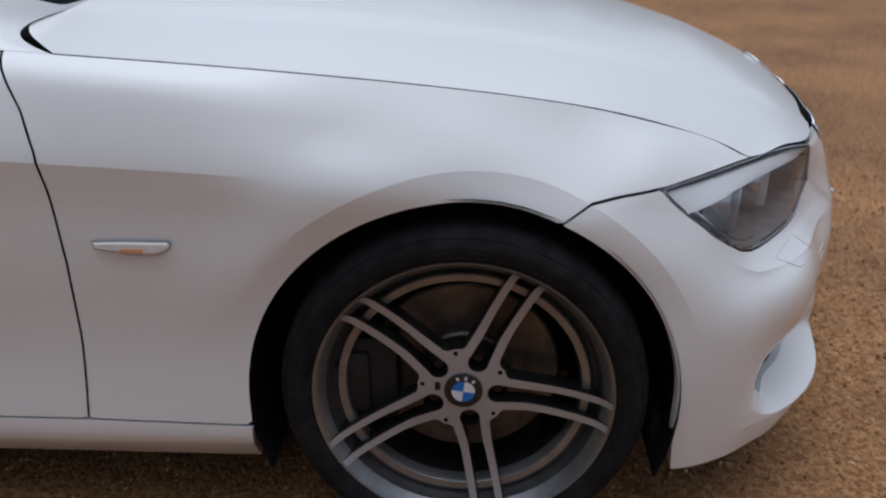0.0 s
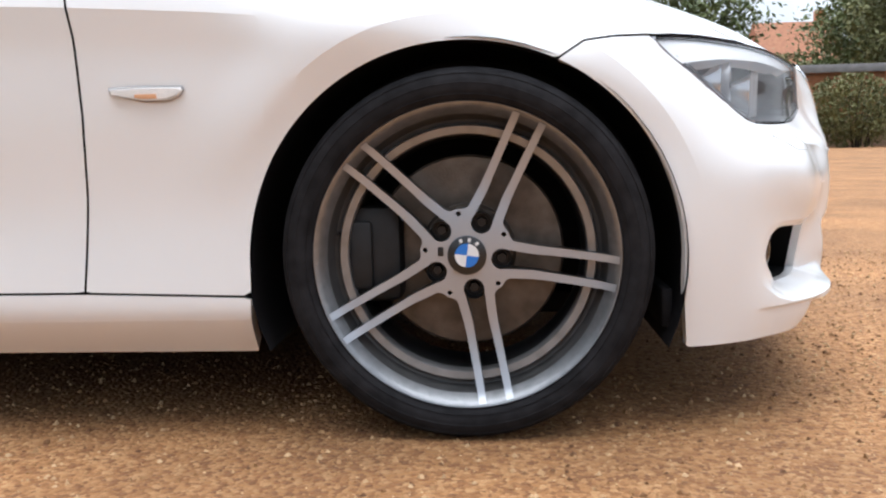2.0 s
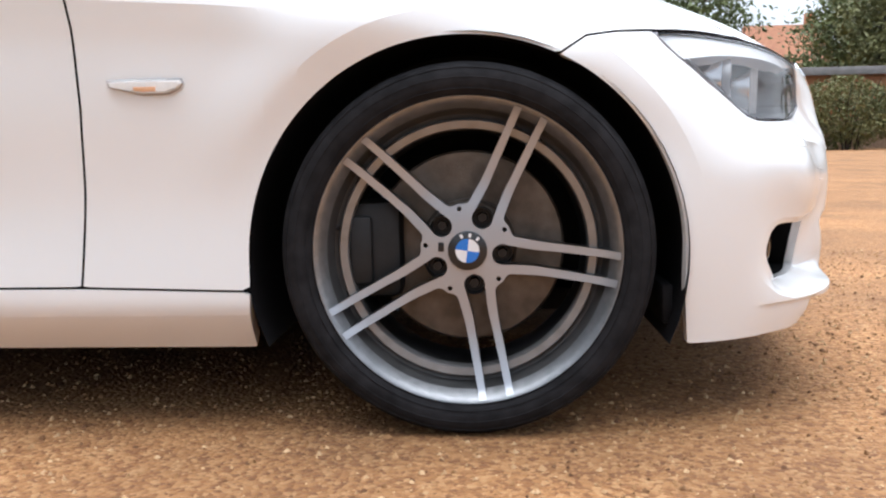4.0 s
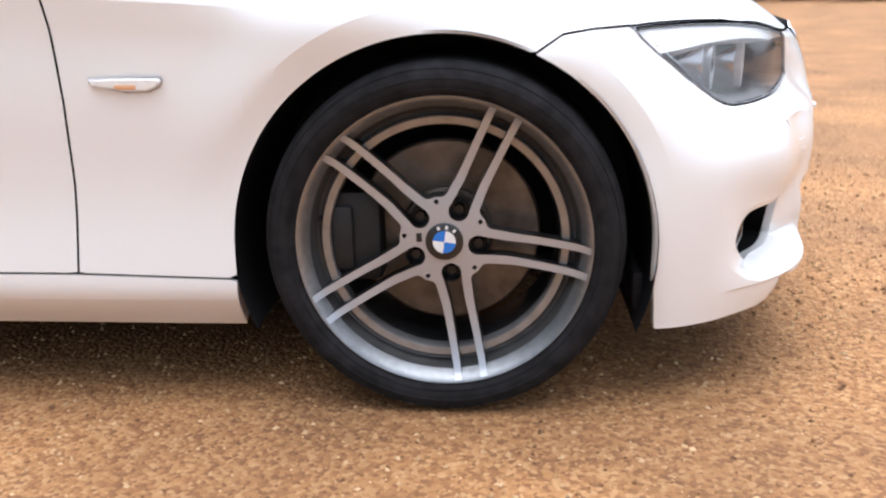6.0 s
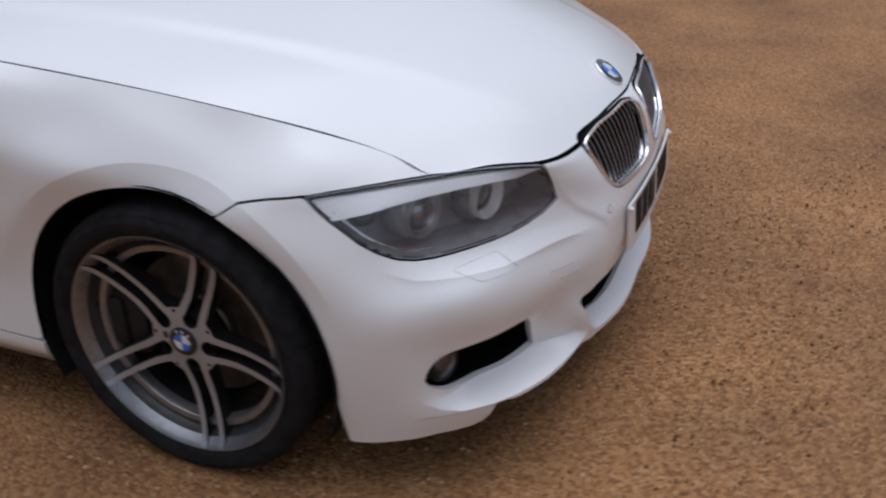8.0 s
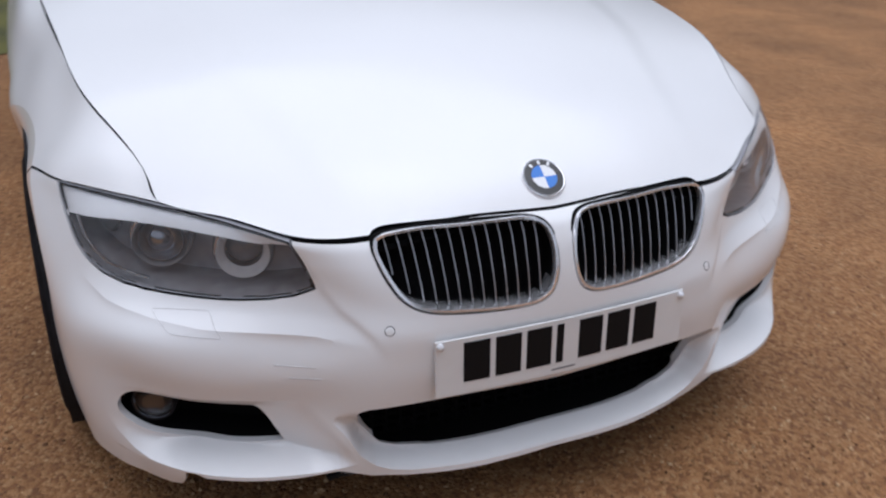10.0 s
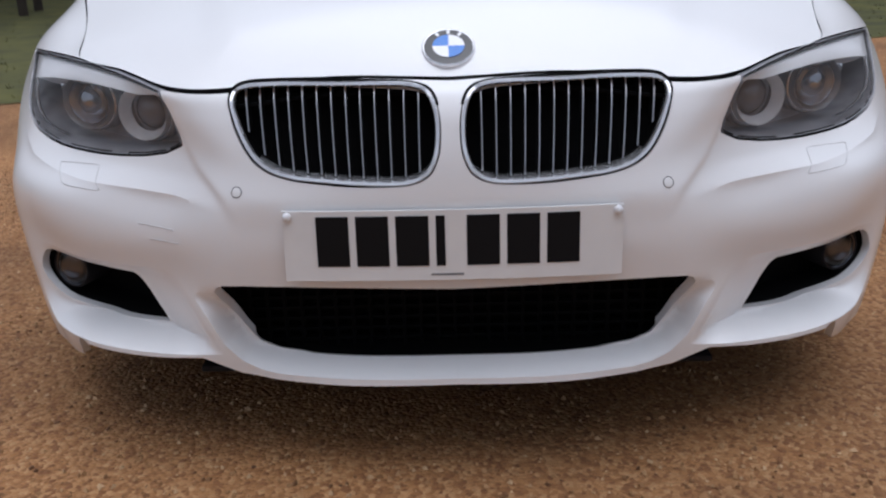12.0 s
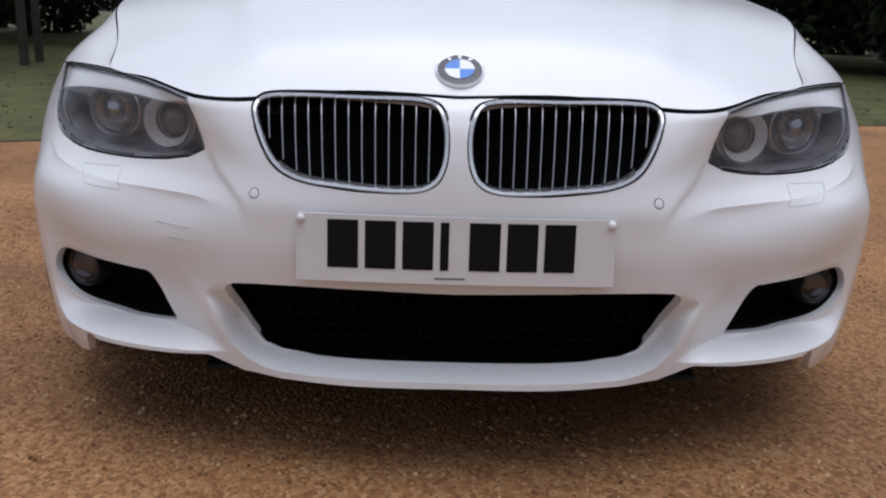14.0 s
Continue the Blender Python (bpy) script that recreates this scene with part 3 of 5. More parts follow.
# black strips laid under the shut lines, standing in for the shade in the gaps
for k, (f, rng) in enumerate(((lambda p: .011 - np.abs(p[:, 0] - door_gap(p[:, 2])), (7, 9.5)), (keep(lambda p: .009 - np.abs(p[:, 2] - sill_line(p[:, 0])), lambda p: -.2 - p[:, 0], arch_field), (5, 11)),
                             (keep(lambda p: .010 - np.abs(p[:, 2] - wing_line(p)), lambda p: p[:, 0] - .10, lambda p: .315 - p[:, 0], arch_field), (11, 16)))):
    skin("shut_line_shade", cut(f, rng), material=VOID, flange=0, lift=-.010)

# ---- bonnet
edge = body.raw([(k, 9.0) for k in (20, 19, 18, 17, 16, 15.45, 15)])
FRAC = np.array([0, .30, .527, .70, .84, .93, 1.0])
seam = Sheet(STATIONS, mirror_u=True)


def bonnet_row(xc, zc, us_, power=2.4):
    s = seam.raw([(us_, 9.0)])[0]
    f = FRAC
    return [(xc + (s[0] - xc) * q ** 2.0, s[1] * q, zc + (s[2] - zc) * q ** power) for q in f]


rear = seam.raw([(8.1, 9.0)])[0]
REAR_X = (-.548, -.560, -.602, -.690, -.733, -.690, rear[0])          # swept back to the screen pillar, then forward to the seam
rows = [[(x, rear[1] * q, .968 + (rear[2] - .968) * q ** 2.2) for x, q in zip(REAR_X, FRAC)], bonnet_row(-.27, .944, 9.15, 2.2), bonnet_row(-.02, .906, 10.5, 2.2), bonnet_row(.23, .857, 12.0, 2.2), bonnet_row(.44, .799, 13.2, 2.2), bonnet_row(.58, .751, 14.2, 2.2), bonnet_row(.675, .708, 14.75, 1.8)]
rows.append([tuple(e) for e in edge])


def bonnet_shape(p):
    """The dome in the middle of the bonnet, with its soft ridges running back from the grille."""
    p = p.copy()
    w = np.abs(p[:, 1])
    edge_w = np.interp(p[:, 0], (-.5, .2, .70), (.60, .50, .37))
    fade = 1 - smoothstep(0.52, 0.70, p[:, 0])
    p[:, 2] += 0.0055 * (1 - smoothstep(-0.05, 0.02, w - edge_w)) * fade - 0.002
    return p


bonnet_sheet = Sheet([[r[6 - j] for j in range(7)] for r in rows], shape=bonnet_shape, mirror_v=True)
bu = np.linspace(0, 7, 130)
bv = np.r_[np.linspace(0, 1.4, 22)[:-1], np.linspace(1.4, 6, 42)]
buv, bfaces = bonnet_sheet.grid(bu, bv)


mar = 0.12
BONNET_PROUD = 0.0022
keep_uv = np.array(buv)
keep_uv[:, 0] = np.interp(keep_uv[:, 0], (0, 7), (0.0, 7 - mar))
keep_uv[:, 1] = np.interp(keep_uv[:, 1], (0, 6), (0.08, 6))
keep_uv, bfaces = clip(keep_uv, bfaces, bonnet_sheet.at, lambda p: -kidney_field(p) - .003)
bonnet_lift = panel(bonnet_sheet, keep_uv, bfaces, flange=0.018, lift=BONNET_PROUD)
# the bonnet's turned edges are black, to put shade into the gap round it
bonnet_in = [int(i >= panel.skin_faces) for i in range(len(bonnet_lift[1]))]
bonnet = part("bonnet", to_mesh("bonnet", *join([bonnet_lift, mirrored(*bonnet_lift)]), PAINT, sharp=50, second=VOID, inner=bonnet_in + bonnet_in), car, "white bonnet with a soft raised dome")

# black bars added under the bonnet seam, so that its gap looks shaded
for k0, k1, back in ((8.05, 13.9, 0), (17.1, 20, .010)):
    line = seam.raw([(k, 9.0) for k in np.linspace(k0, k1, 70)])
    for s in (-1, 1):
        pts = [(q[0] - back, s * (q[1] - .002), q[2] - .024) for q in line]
        part("bonnet_gap_shade", to_mesh("bonnet_gap_shade", *sweep(pts, [(0, 0, 1)] * len(pts), .008, .003), VOID), car)

# ---- cabin: screen pillars, roof, boot lid, windows
UPPER = []


def rib(*pts):
    UPPER.append(pts)


rib((-.643, .801, .8920), (-.720, .645, .9235), (-.592, .42, .945), (-.552, .22, .9595), (-.542, 0, .963))
rib((-.80, .808, .906), (-.80, .735, .985), (-.73, .50, 1.030), (-.67, .25, 1.045), (-.65, 0, 1.050))
rib((-1.05, .813, .925), (-1.08, .675, 1.15), (-1.00, .47, 1.200), (-.95, .25, 1.215), (-.93, 0, 1.220))
rib((-1.35, .815, .940), (-1.38, .605, 1.290), (-1.30, .45, 1.325), (-1.25, .25, 1.345), (-1.23, 0, 1.350))
rib((-1.80, .809, .956), (-1.80, .580, 1.338), (-1.80, .42, 1.370), (-1.80, .22, 1.382), (-1.80, 0, 1.386))
rib((-2.30, .800, .970), (-2.30, .565, 1.318), (-2.35, .42, 1.345), (-2.40, .22, 1.354), (-2.42, 0, 1.357))
rib((-2.75, .790, .985), (-2.68, .585, 1.215), (-2.68, .42, 1.240), (-2.70, .20, 1.250), (-2.72, 0, 1.255))
rib((-3.15, .757, .990), (-3.02, .62, 1.050), (-3.02, .42, 1.062), (-3.05, .20, 1.068), (-3.06, 0, 1.070))
rib((-3.45, .675, .983), (-3.30, .55, 1.020), (-3.30, .40, 1.035), (-3.32, .20, 1.041), (-3.34, 0, 1.045))
rib((-3.66, .42, .965), (-3.67, .30, .967), (-3.68, .20, .968), (-3.685, .10, .968), (-3.69, 0, .968))
upper = Sheet(UPPER, mirror_v=True)


def upper_cut(field):
    uv, faces = upper.grid(np.linspace(0, 9, 120), np.linspace(0, 4, 48))
    return clip(uv, faces, lambda q: q, field)


def screen_f(q):
    return np.min([q[:, 0] - 0.10, 2.9 - q[:, 0], q[:, 1] - 1.10 - .16 * np.clip(1 - q[:, 0], 0, 1)], 0) * 0.2


def rear_f(q):
    return np.min([q[:, 0] - 5.15, 6.9 - q[:, 0], q[:, 1] - 1.2], 0) * 0.2


def side_f(q):
    return np.min([q[:, 0] - 0.75, 6.1 - q[:, 0] - 0.3 * q[:, 1], q[:, 1] - 0.06, 0.90 - q[:, 1]], 0) * 0.2


def upper_skin(name, field, material, both, label="", flange=0.012, lift=0.0, out=False):
    v, f = panel(upper, *upper_cut(field), flange=flange, lift=lift, out_sign=1.0)
    f = [tuple(reversed(q)) for q in f]
    if both:
        return [part(name, to_mesh(name, *join([(v, f), mirrored(v, f)]), material, sharp=45), car, label)]
    return [part(name, to_mesh(name, v, f, material, sharp=45), car, label), part(name, to_mesh(name, *mirrored(v, f), material, sharp=45), car, label)]


upper_skin("roof", lambda q: -np.max([screen_f(q), rear_f(q), side_f(q)], 0), PAINT, True, "white roof, pillars and boot lid")
panes = upper_skin("windscreen", lambda q: screen_f(q) - 0.004, WINDOW, True, "tinted windscreen", 0.006, -0.004)
panes += upper_skin("rear_window", lambda q: rear_f(q) - 0.004, WINDOW, True, "", 0.006, -0.004)
panes += upper_skin("side_window", lambda q: side_f(q) - 0.004, WINDOW, False, "", 0.006, -0.004)
part("dashboard", to_mesh("dashboard", *box(-1.05, -.76, -.62, .62, .70, .90, .05), CABIN, sharp=40), car)
part("cabin_floor", to_mesh("cabin_floor", *box(-3.55, -.45, -.74, .74, .20, .30, .03), CABIN, sharp=40), car)
part("cabin_wall", to_mesh("cabin_wall", *box(-3.2, -.62, .77, .80, .28, .86, .012), CABIN, sharp=40), car)
part("cabin_wall", to_mesh("cabin_wall", *box(-3.2, -.62, -.80, -.77, .28, .86, .012), CABIN, sharp=40), car)
part("cowl", to_mesh("cowl", *box(-.70, -.56, -.45, .45, .78, .90, .02), BLACK, sharp=40), car)

# ---- underside, wheel housings, and near-black blocks for the unlit hollow behind the nose
part("underbody", to_mesh("underbody", *join([box(-3.6, -3.15, -.62, .62, .20, .26, .02), box(-2.40, -.40, -.70, .70, .15, .21, .02), box(-.42, .42, -.52, .52, .152, .20, .01), box(.40, .72, -.44, .44, .170, .182, .004)]), BLACK, sharp=40), car)
part("engine_bay_shade", to_mesh("engine_bay_shade", *join([box(-.45, .50, -.52, .52, .24, .62, .03), box(.52, .545, -.46, .46, .20, .60, .005)]), VOID, sharp=40), car)


def housing(x0, s):
    """A wheel-arch liner: a trough over the wheel with an inner wall."""
    verts, faces, n = [], [], 36
    prof = [(.872, .372), (.80, .372), (.60, .370), (.56, .36)]
    angles = np.linspace(-0.42, math.pi + 0.42, n)
    for a in angles:
        for w, r in prof:
            verts.append((x0 + r * math.cos(a), s * w, Z_ARCH + r * math.sin(a)))
        verts.append((x0, s * .56, Z_ARCH))
    m = len(prof) + 1
    for k in range(n - 1):
        for j in range(m - 1):
            q = (k * m + j, k * m + j + 1, (k + 1) * m + j + 1, (k + 1) * m + j)
            faces.append(q if s > 0 else tuple(reversed(q)))
    return verts, faces


for x0 in (-0.003, AXLE_R):
    for s in (-1, 1):
        part("wheel_arch_liner", to_mesh("wheel_arch_liner", *housing(x0, s), BLACK, sharp=40), car)
for s in (-1, 1):
    part("air_deflector", to_mesh("air_deflector", *box(.335, .355, s * .70 - .11, s * .70 + .11, .180, .25, .006), BLACK, sharp=40), car)

# ---------------------------------------------------------------- wheels
def wheel_sector():
    """A pair of parallel spokes with its share of the hub, cut from a sheet round the axle."""
    def face_y(r):
        y = np.array((-.006, -.0055, -.003, .000, -.0065, -.0185, -.0275, -.0395))
        return spline_basis((0, .03, .075, .12, .18, .225, .243, .256), r) @ y

    def surface(q):
        a, r = q[:, 0], q[:, 1]
        return np.stack([r * np.sin(a), face_y(r), -r * np.cos(a)], 1)

    def field(p):
        x, z = p[:, 0], -p[:, 2]
        r = np.hypot(x, z)
        off = np.interp(r, (.04, .075, .12, .255), (.027, .0235, .0215, .0235))
        half = np.interp(r, (.05, .08, .14, .245), (.0115, .0092, .0070, .0064))
        bar = half - np.abs(np.abs(x) - off)
        hub = .060 - r
        # soft webs between neighbouring pairs
        ang = np.arctan2(np.abs(x), z)
        web = np.interp(r, (.04, .066, .078, .090, .105), (.05, .02, .004, -.012, -.05)) - np.maximum(0, .0 + (radians(36) - ang)) * 0.020
        k = .012
        def u(a, b):
            h = np.clip(.5 + .5 * (a - b) / k, 0, 1)
            return b + (a - b) * h + k * h * (1 - h)
        f = u(u(bar, hub), np.where(ang > radians(14), web, -.05))
        slot = np.where((z > .0565) & (np.abs(x) < .0165), -(.0165 - np.abs(x)), 1)
        hole = np.hypot(x, z - .060) - .0178
        small = np.minimum(np.hypot(x - .0425 * 1.0, z - .0585), np.hypot(x + .0425, z - .0585)) - .0042
        return np.min([f, hole, np.where(z > .06, np.abs(x) - np.interp(z, (.06, .085, .11), (.0175, .0155, .0140)), 1), small, r - .026], 0)

    na, nr = 73, 78
    A, R = np.linspace(-radians(36), radians(36), na), np.r_[np.linspace(.025, .10, 38)[:-1], np.linspace(.10, .2545, 45)]
    uv = np.stack(np.meshgrid(A, R, indexing="ij"), 2).reshape(-1, 2)
    n = len(R)
    faces = [(i * n + j, i * n + j + 1, (i + 1) * n + j + 1, (i + 1) * n + j) for i in range(na - 1) for j in range(n - 1)]
    uv, faces = clip(uv, faces, surface, field)
    top = surface(uv)
    edges = {}
    for q in faces:
        for a, b in zip(q, q[1:] + q[:1]):
            edges[(a, b)] = 1
    rim = [(a, b) for (a, b) in edges if (b, a) not in edges and not (abs(abs(uv[a][0]) - radians(36)) < 1e-4 and abs(abs(uv[b][0]) - radians(36)) < 1e-4)]
    wall_v, wall_f = [], []
    for a, b in rim:
        k = len(wall_v)
        ra = max(0.02, np.hypot(top[a][0], top[a][2]))
        wall_v += [tuple(top[a]), tuple(top[b]), tuple(top[b] + (0, .034, 0)), tuple(top[a] + (0, .034, 0))]
        wall_f.append((k + 1, k, k + 3, k + 2))
    return ([tuple(v) for v in top], faces), (wall_v, wall_f)


face, wall = wheel_sector()
SPOKE_FACE = to_mesh("spoke_face", *face, ALLOY, sharp=40)
SPOKE_SIDE = to_mesh("spoke_side", *wall, ALLOY_DARK, sharp=50)
LIP = to_mesh("rim_lip", *revolve([(.2395, -.014), (.2435, -.021), (.2500, -.030), (.2560, -.0375), (.2590, -.0385), (.2600, -.036), (.2600, -.026), (.2555, -.014)], 128), LIP_ALLOY, sharp=35)
BARREL = to_mesh("rim_barrel", *revolve([(.2395, -.014), (.2375, .000), (.2310, .012), (.2235, .016), (.2215, .004)], 128), BARREL_GREY, sharp=30)
STEP = to_mesh("rim_step", *revolve([(.2215, .004), (.2195, .001), (.2070, .003), (.2052, .006), (.2050, .030)], 128), ALLOY_GREY, sharp=35)
INNER = to_mesh("rim_well", *revolve([(.2050, .030), (.2030, .05), (.2000, .08), (.2150, .18), (.235, .20)], 96), ALLOY_DARK, sharp=30)
TYRE = to_mesh("tyre", *revolve([(.2555, -.016), (.2600, -.034), (.2680, -.042), (.2800, -.0465), (.2920, -.046), (.3020, -.042), (.3100, -.034), (.3150, -.024), (.3172, -.010), (.3180, .010), (.3180, .060), (.3160, .062), (.3160, .068), (.3180, .070),
                                         (.3180, .120), (.3160, .122), (.3160, .128), (.3180, .130), (.3172, .170), (.3100, .192), (.2900, .204), (.2600, .200), (.2400, .18)], 128), RUBBER, sharp=28)
RIBS = to_mesh("sidewall_rib", *join([revolve([(r - .0010, -.0462 + d), (r, -.0472 + d), (r + .0010, -.0462 + d)], 128) for r, d in ((.2705, .0022), (.2890, 0), (.3045, .0052))]), RUBBER, sharp=28)
DISC_M = to_mesh("brake_disc", *join([revolve([(.085, .066), (.166, .066), (.170, .069), (.170, .090), (.085, .090)], 96), revolve([(.0, .045), (.080, .045), (.085, .050), (.085, .068)], 64)]), DISC, sharp=30)
CAP_RIM = to_mesh("hub_cap", *join([revolve([(.0335, -.004), (.0335, -.009), (.0310, -.0105), (.0, -.0110)], 48)]), BADGE_BLACK, sharp=40)


def quadrants(r, y, material, which):
    """Opposite quarters of a roundel."""
    vs, fs = [], []
    for q in which:
        k = len(vs)
        vs.append((0, y, 0))
        pts = [(r * math.cos(a), y, r * math.sin(a)) for a in np.linspace(q * math.pi / 2, (q + 1) * math.pi / 2, 10)]
        vs += pts
        fs.append(tuple(range(k, k + 11)))
    return to_mesh("roundel_quarters", vs, fs, material, smooth=False)


CAP_BLUE = quadrants(.0205, -.0118, BLUE, (1, 3))
CAP_WHITE = quadrants(.0205, -.0118, BADGE_WHITE, (0, 2))
PLAQUE = to_mesh("spoke_plaque", *box(-.005, .005, -.0062, -.003, -.008, .008, .001), ALLOY_DARK, sharp=40)
MARKS = to_mesh("cap_marks", *join([[[(r * math.sin(a + da), -.0117, r * math.cos(a + da)) for r, da in ((.0235, -.10), (.0300, -.08), (.0300, .08), (.0235, .10))], [(0, 1, 2, 3)]] for a in (-.55, .0, .55)]), BADGE_WHITE, smooth=False)
BOLT = to_mesh("wheel_bolt", *join([revolve([(.0, .012), (.0085, .012), (.0095, .014), (.0100, .032)], 6), revolve([(.0100, .030), (.0178, .030), (.0178, -.002)], 24)]), ALLOY_DARK, sharp=30)
VALVE = to_mesh("valve", *revolve([(.0, -.022), (.0028, -.022), (.0032, -.018), (.0032, .0), (.005, .004)], 12), BLACK, sharp=40)
CAL = to_mesh("brake_caliper", *join([box(-.215, -.115, .02, .115, -.085, .085, .016), box(-.205, -.165, .008, .03, -.060, .060, .008)]), CALIPER, sharp=40)
WEIGHT = to_mesh("balance_weight", *box(-.012, .012, .012, .028, .2030, .2075, .001), BLACK, sharp=40)

TURN = math.degrees(math.atan2(48, 257))


def wheel(x, y, left):
    m = pose(x, y, .318, 0, 0, 180 if left else 0)
    w = part("wheel", None, car, "double-spoke alloy wheel with a machined face", m)
    tyre = part("tyre", TYRE, w, "low-profile black tyre")
    part("sidewall_rib", RIBS, w)
    part("rim_lip", LIP, w, "kerb-worn bright rim lip")
    part("rim_barrel", BARREL, w)
    part("rim_step", STEP, w)
    part("rim_well", INNER, w)
    for k in range(5):
        r = Matrix.Rotation(radians(72 * k) - radians(TURN), 4, 'Y')
        part("double_spoke", SPOKE_FACE, w, "", r)
        part("spoke_side", SPOKE_SIDE, w, "", r)
        part("wheel_bolt", BOLT, w, "", r @ Matrix.Translation((0, 0, -.060)))
    part("hub_cap", CAP_RIM, w)
    part("spoke_plaque", PLAQUE, w, "tiny dark badge plaque", Matrix.Translation((-.045, 0, .0065)))
    tilt = Matrix.Rotation(radians(8), 4, 'Y')
    part("cap_quarter", CAP_BLUE, w, "", tilt)
    part("cap_quarter", CAP_WHITE, w, "", tilt)
    part("cap_mark", MARKS, w, "", Matrix.Rotation(radians(10), 4, 'Y'))
    part("valve", VALVE, w, "", Matrix.Rotation(radians(-80), 4, 'Y') @ Matrix.Translation((0, .020, .226)))
    part("balance_weight", WEIGHT, w, "", Matrix.Rotation(radians(-62), 4, 'Y'))
    return w


for x in (0.0, AXLE_R):
    for left in (False, True):
        s = 1 if left else -1
        wheel(x, s * .840, left)
        fixed = part("brake", None, car, "", pose(x, s * .840, .318, 0, 0, 180 if left else 0))
        part("brake_disc", DISC_M, fixed, "rust-tinged brake disc")
        part("brake_caliper", CAL, fixed, "", Matrix.Rotation(radians(0), 4, 'Y') if (x == 0.0) != left else Matrix.Rotation(radians(180), 4, 'Y'))

# ---------------------------------------------------------------- headlamps, fog lamps, grille, plate


def surface_x(sheet, y, z, guess):
    """The place on the nose at a given half-width and height."""
    uv = np.array([guess], float)
    for _ in range(25):
        p = sheet.raw(uv)[0]
        e = 1e-3
        du = (sheet.raw(uv + (e, 0))[0] - p) / e
        dv = (sheet.raw(uv + (0, e))[0] - p) / e
        j = np.array([[du[1], dv[1]], [du[2], dv[2]]])
        step = np.linalg.lstsq(j, np.array([y - p[1], z - p[2]]), rcond=None)[0]
        uv = np.clip(uv + np.clip(step, -.6, .6), (13, 0), (20.9, 9))
    return body.raw(uv)[0][0], uv[0]


def tube(c, way, profile, n=40):
    """A turned part at c whose axis looks along way; profile in (radius, distance ahead)."""
    v, f = revolve([(r, -d) for r, d in profile], n)
    rot = Vector((0, -1, 0)).rotation_difference(Vector(way)).to_matrix()
    return [tuple(rot @ Vector(p) + Vector(c)) for p in v], f


def on_corner(a, z, guess=(16.0, 4.2)):
    """The place on the front corner at a distance a along it and a height z, and the way out of it."""
    uv = np.array([guess], float)
    for _ in range(30):
        e = 2e-3
        here = np.array([np.ravel(pz(body.at(uv + d))) for d in ((0, 0), (e, 0), (0, e))])
        j = np.stack([here[1] - here[0], here[2] - here[0]], 1) / e
        uv = uv + np.clip(np.linalg.lstsq(j, np.array((a, z)) - here[0], rcond=None)[0], -.4, .4)
    p, n = body.at(uv)[0], -body.normals(uv)[0]
    return np.array((p[0], -p[1], p[2])), np.array((n[0], -n[1], n[2]))


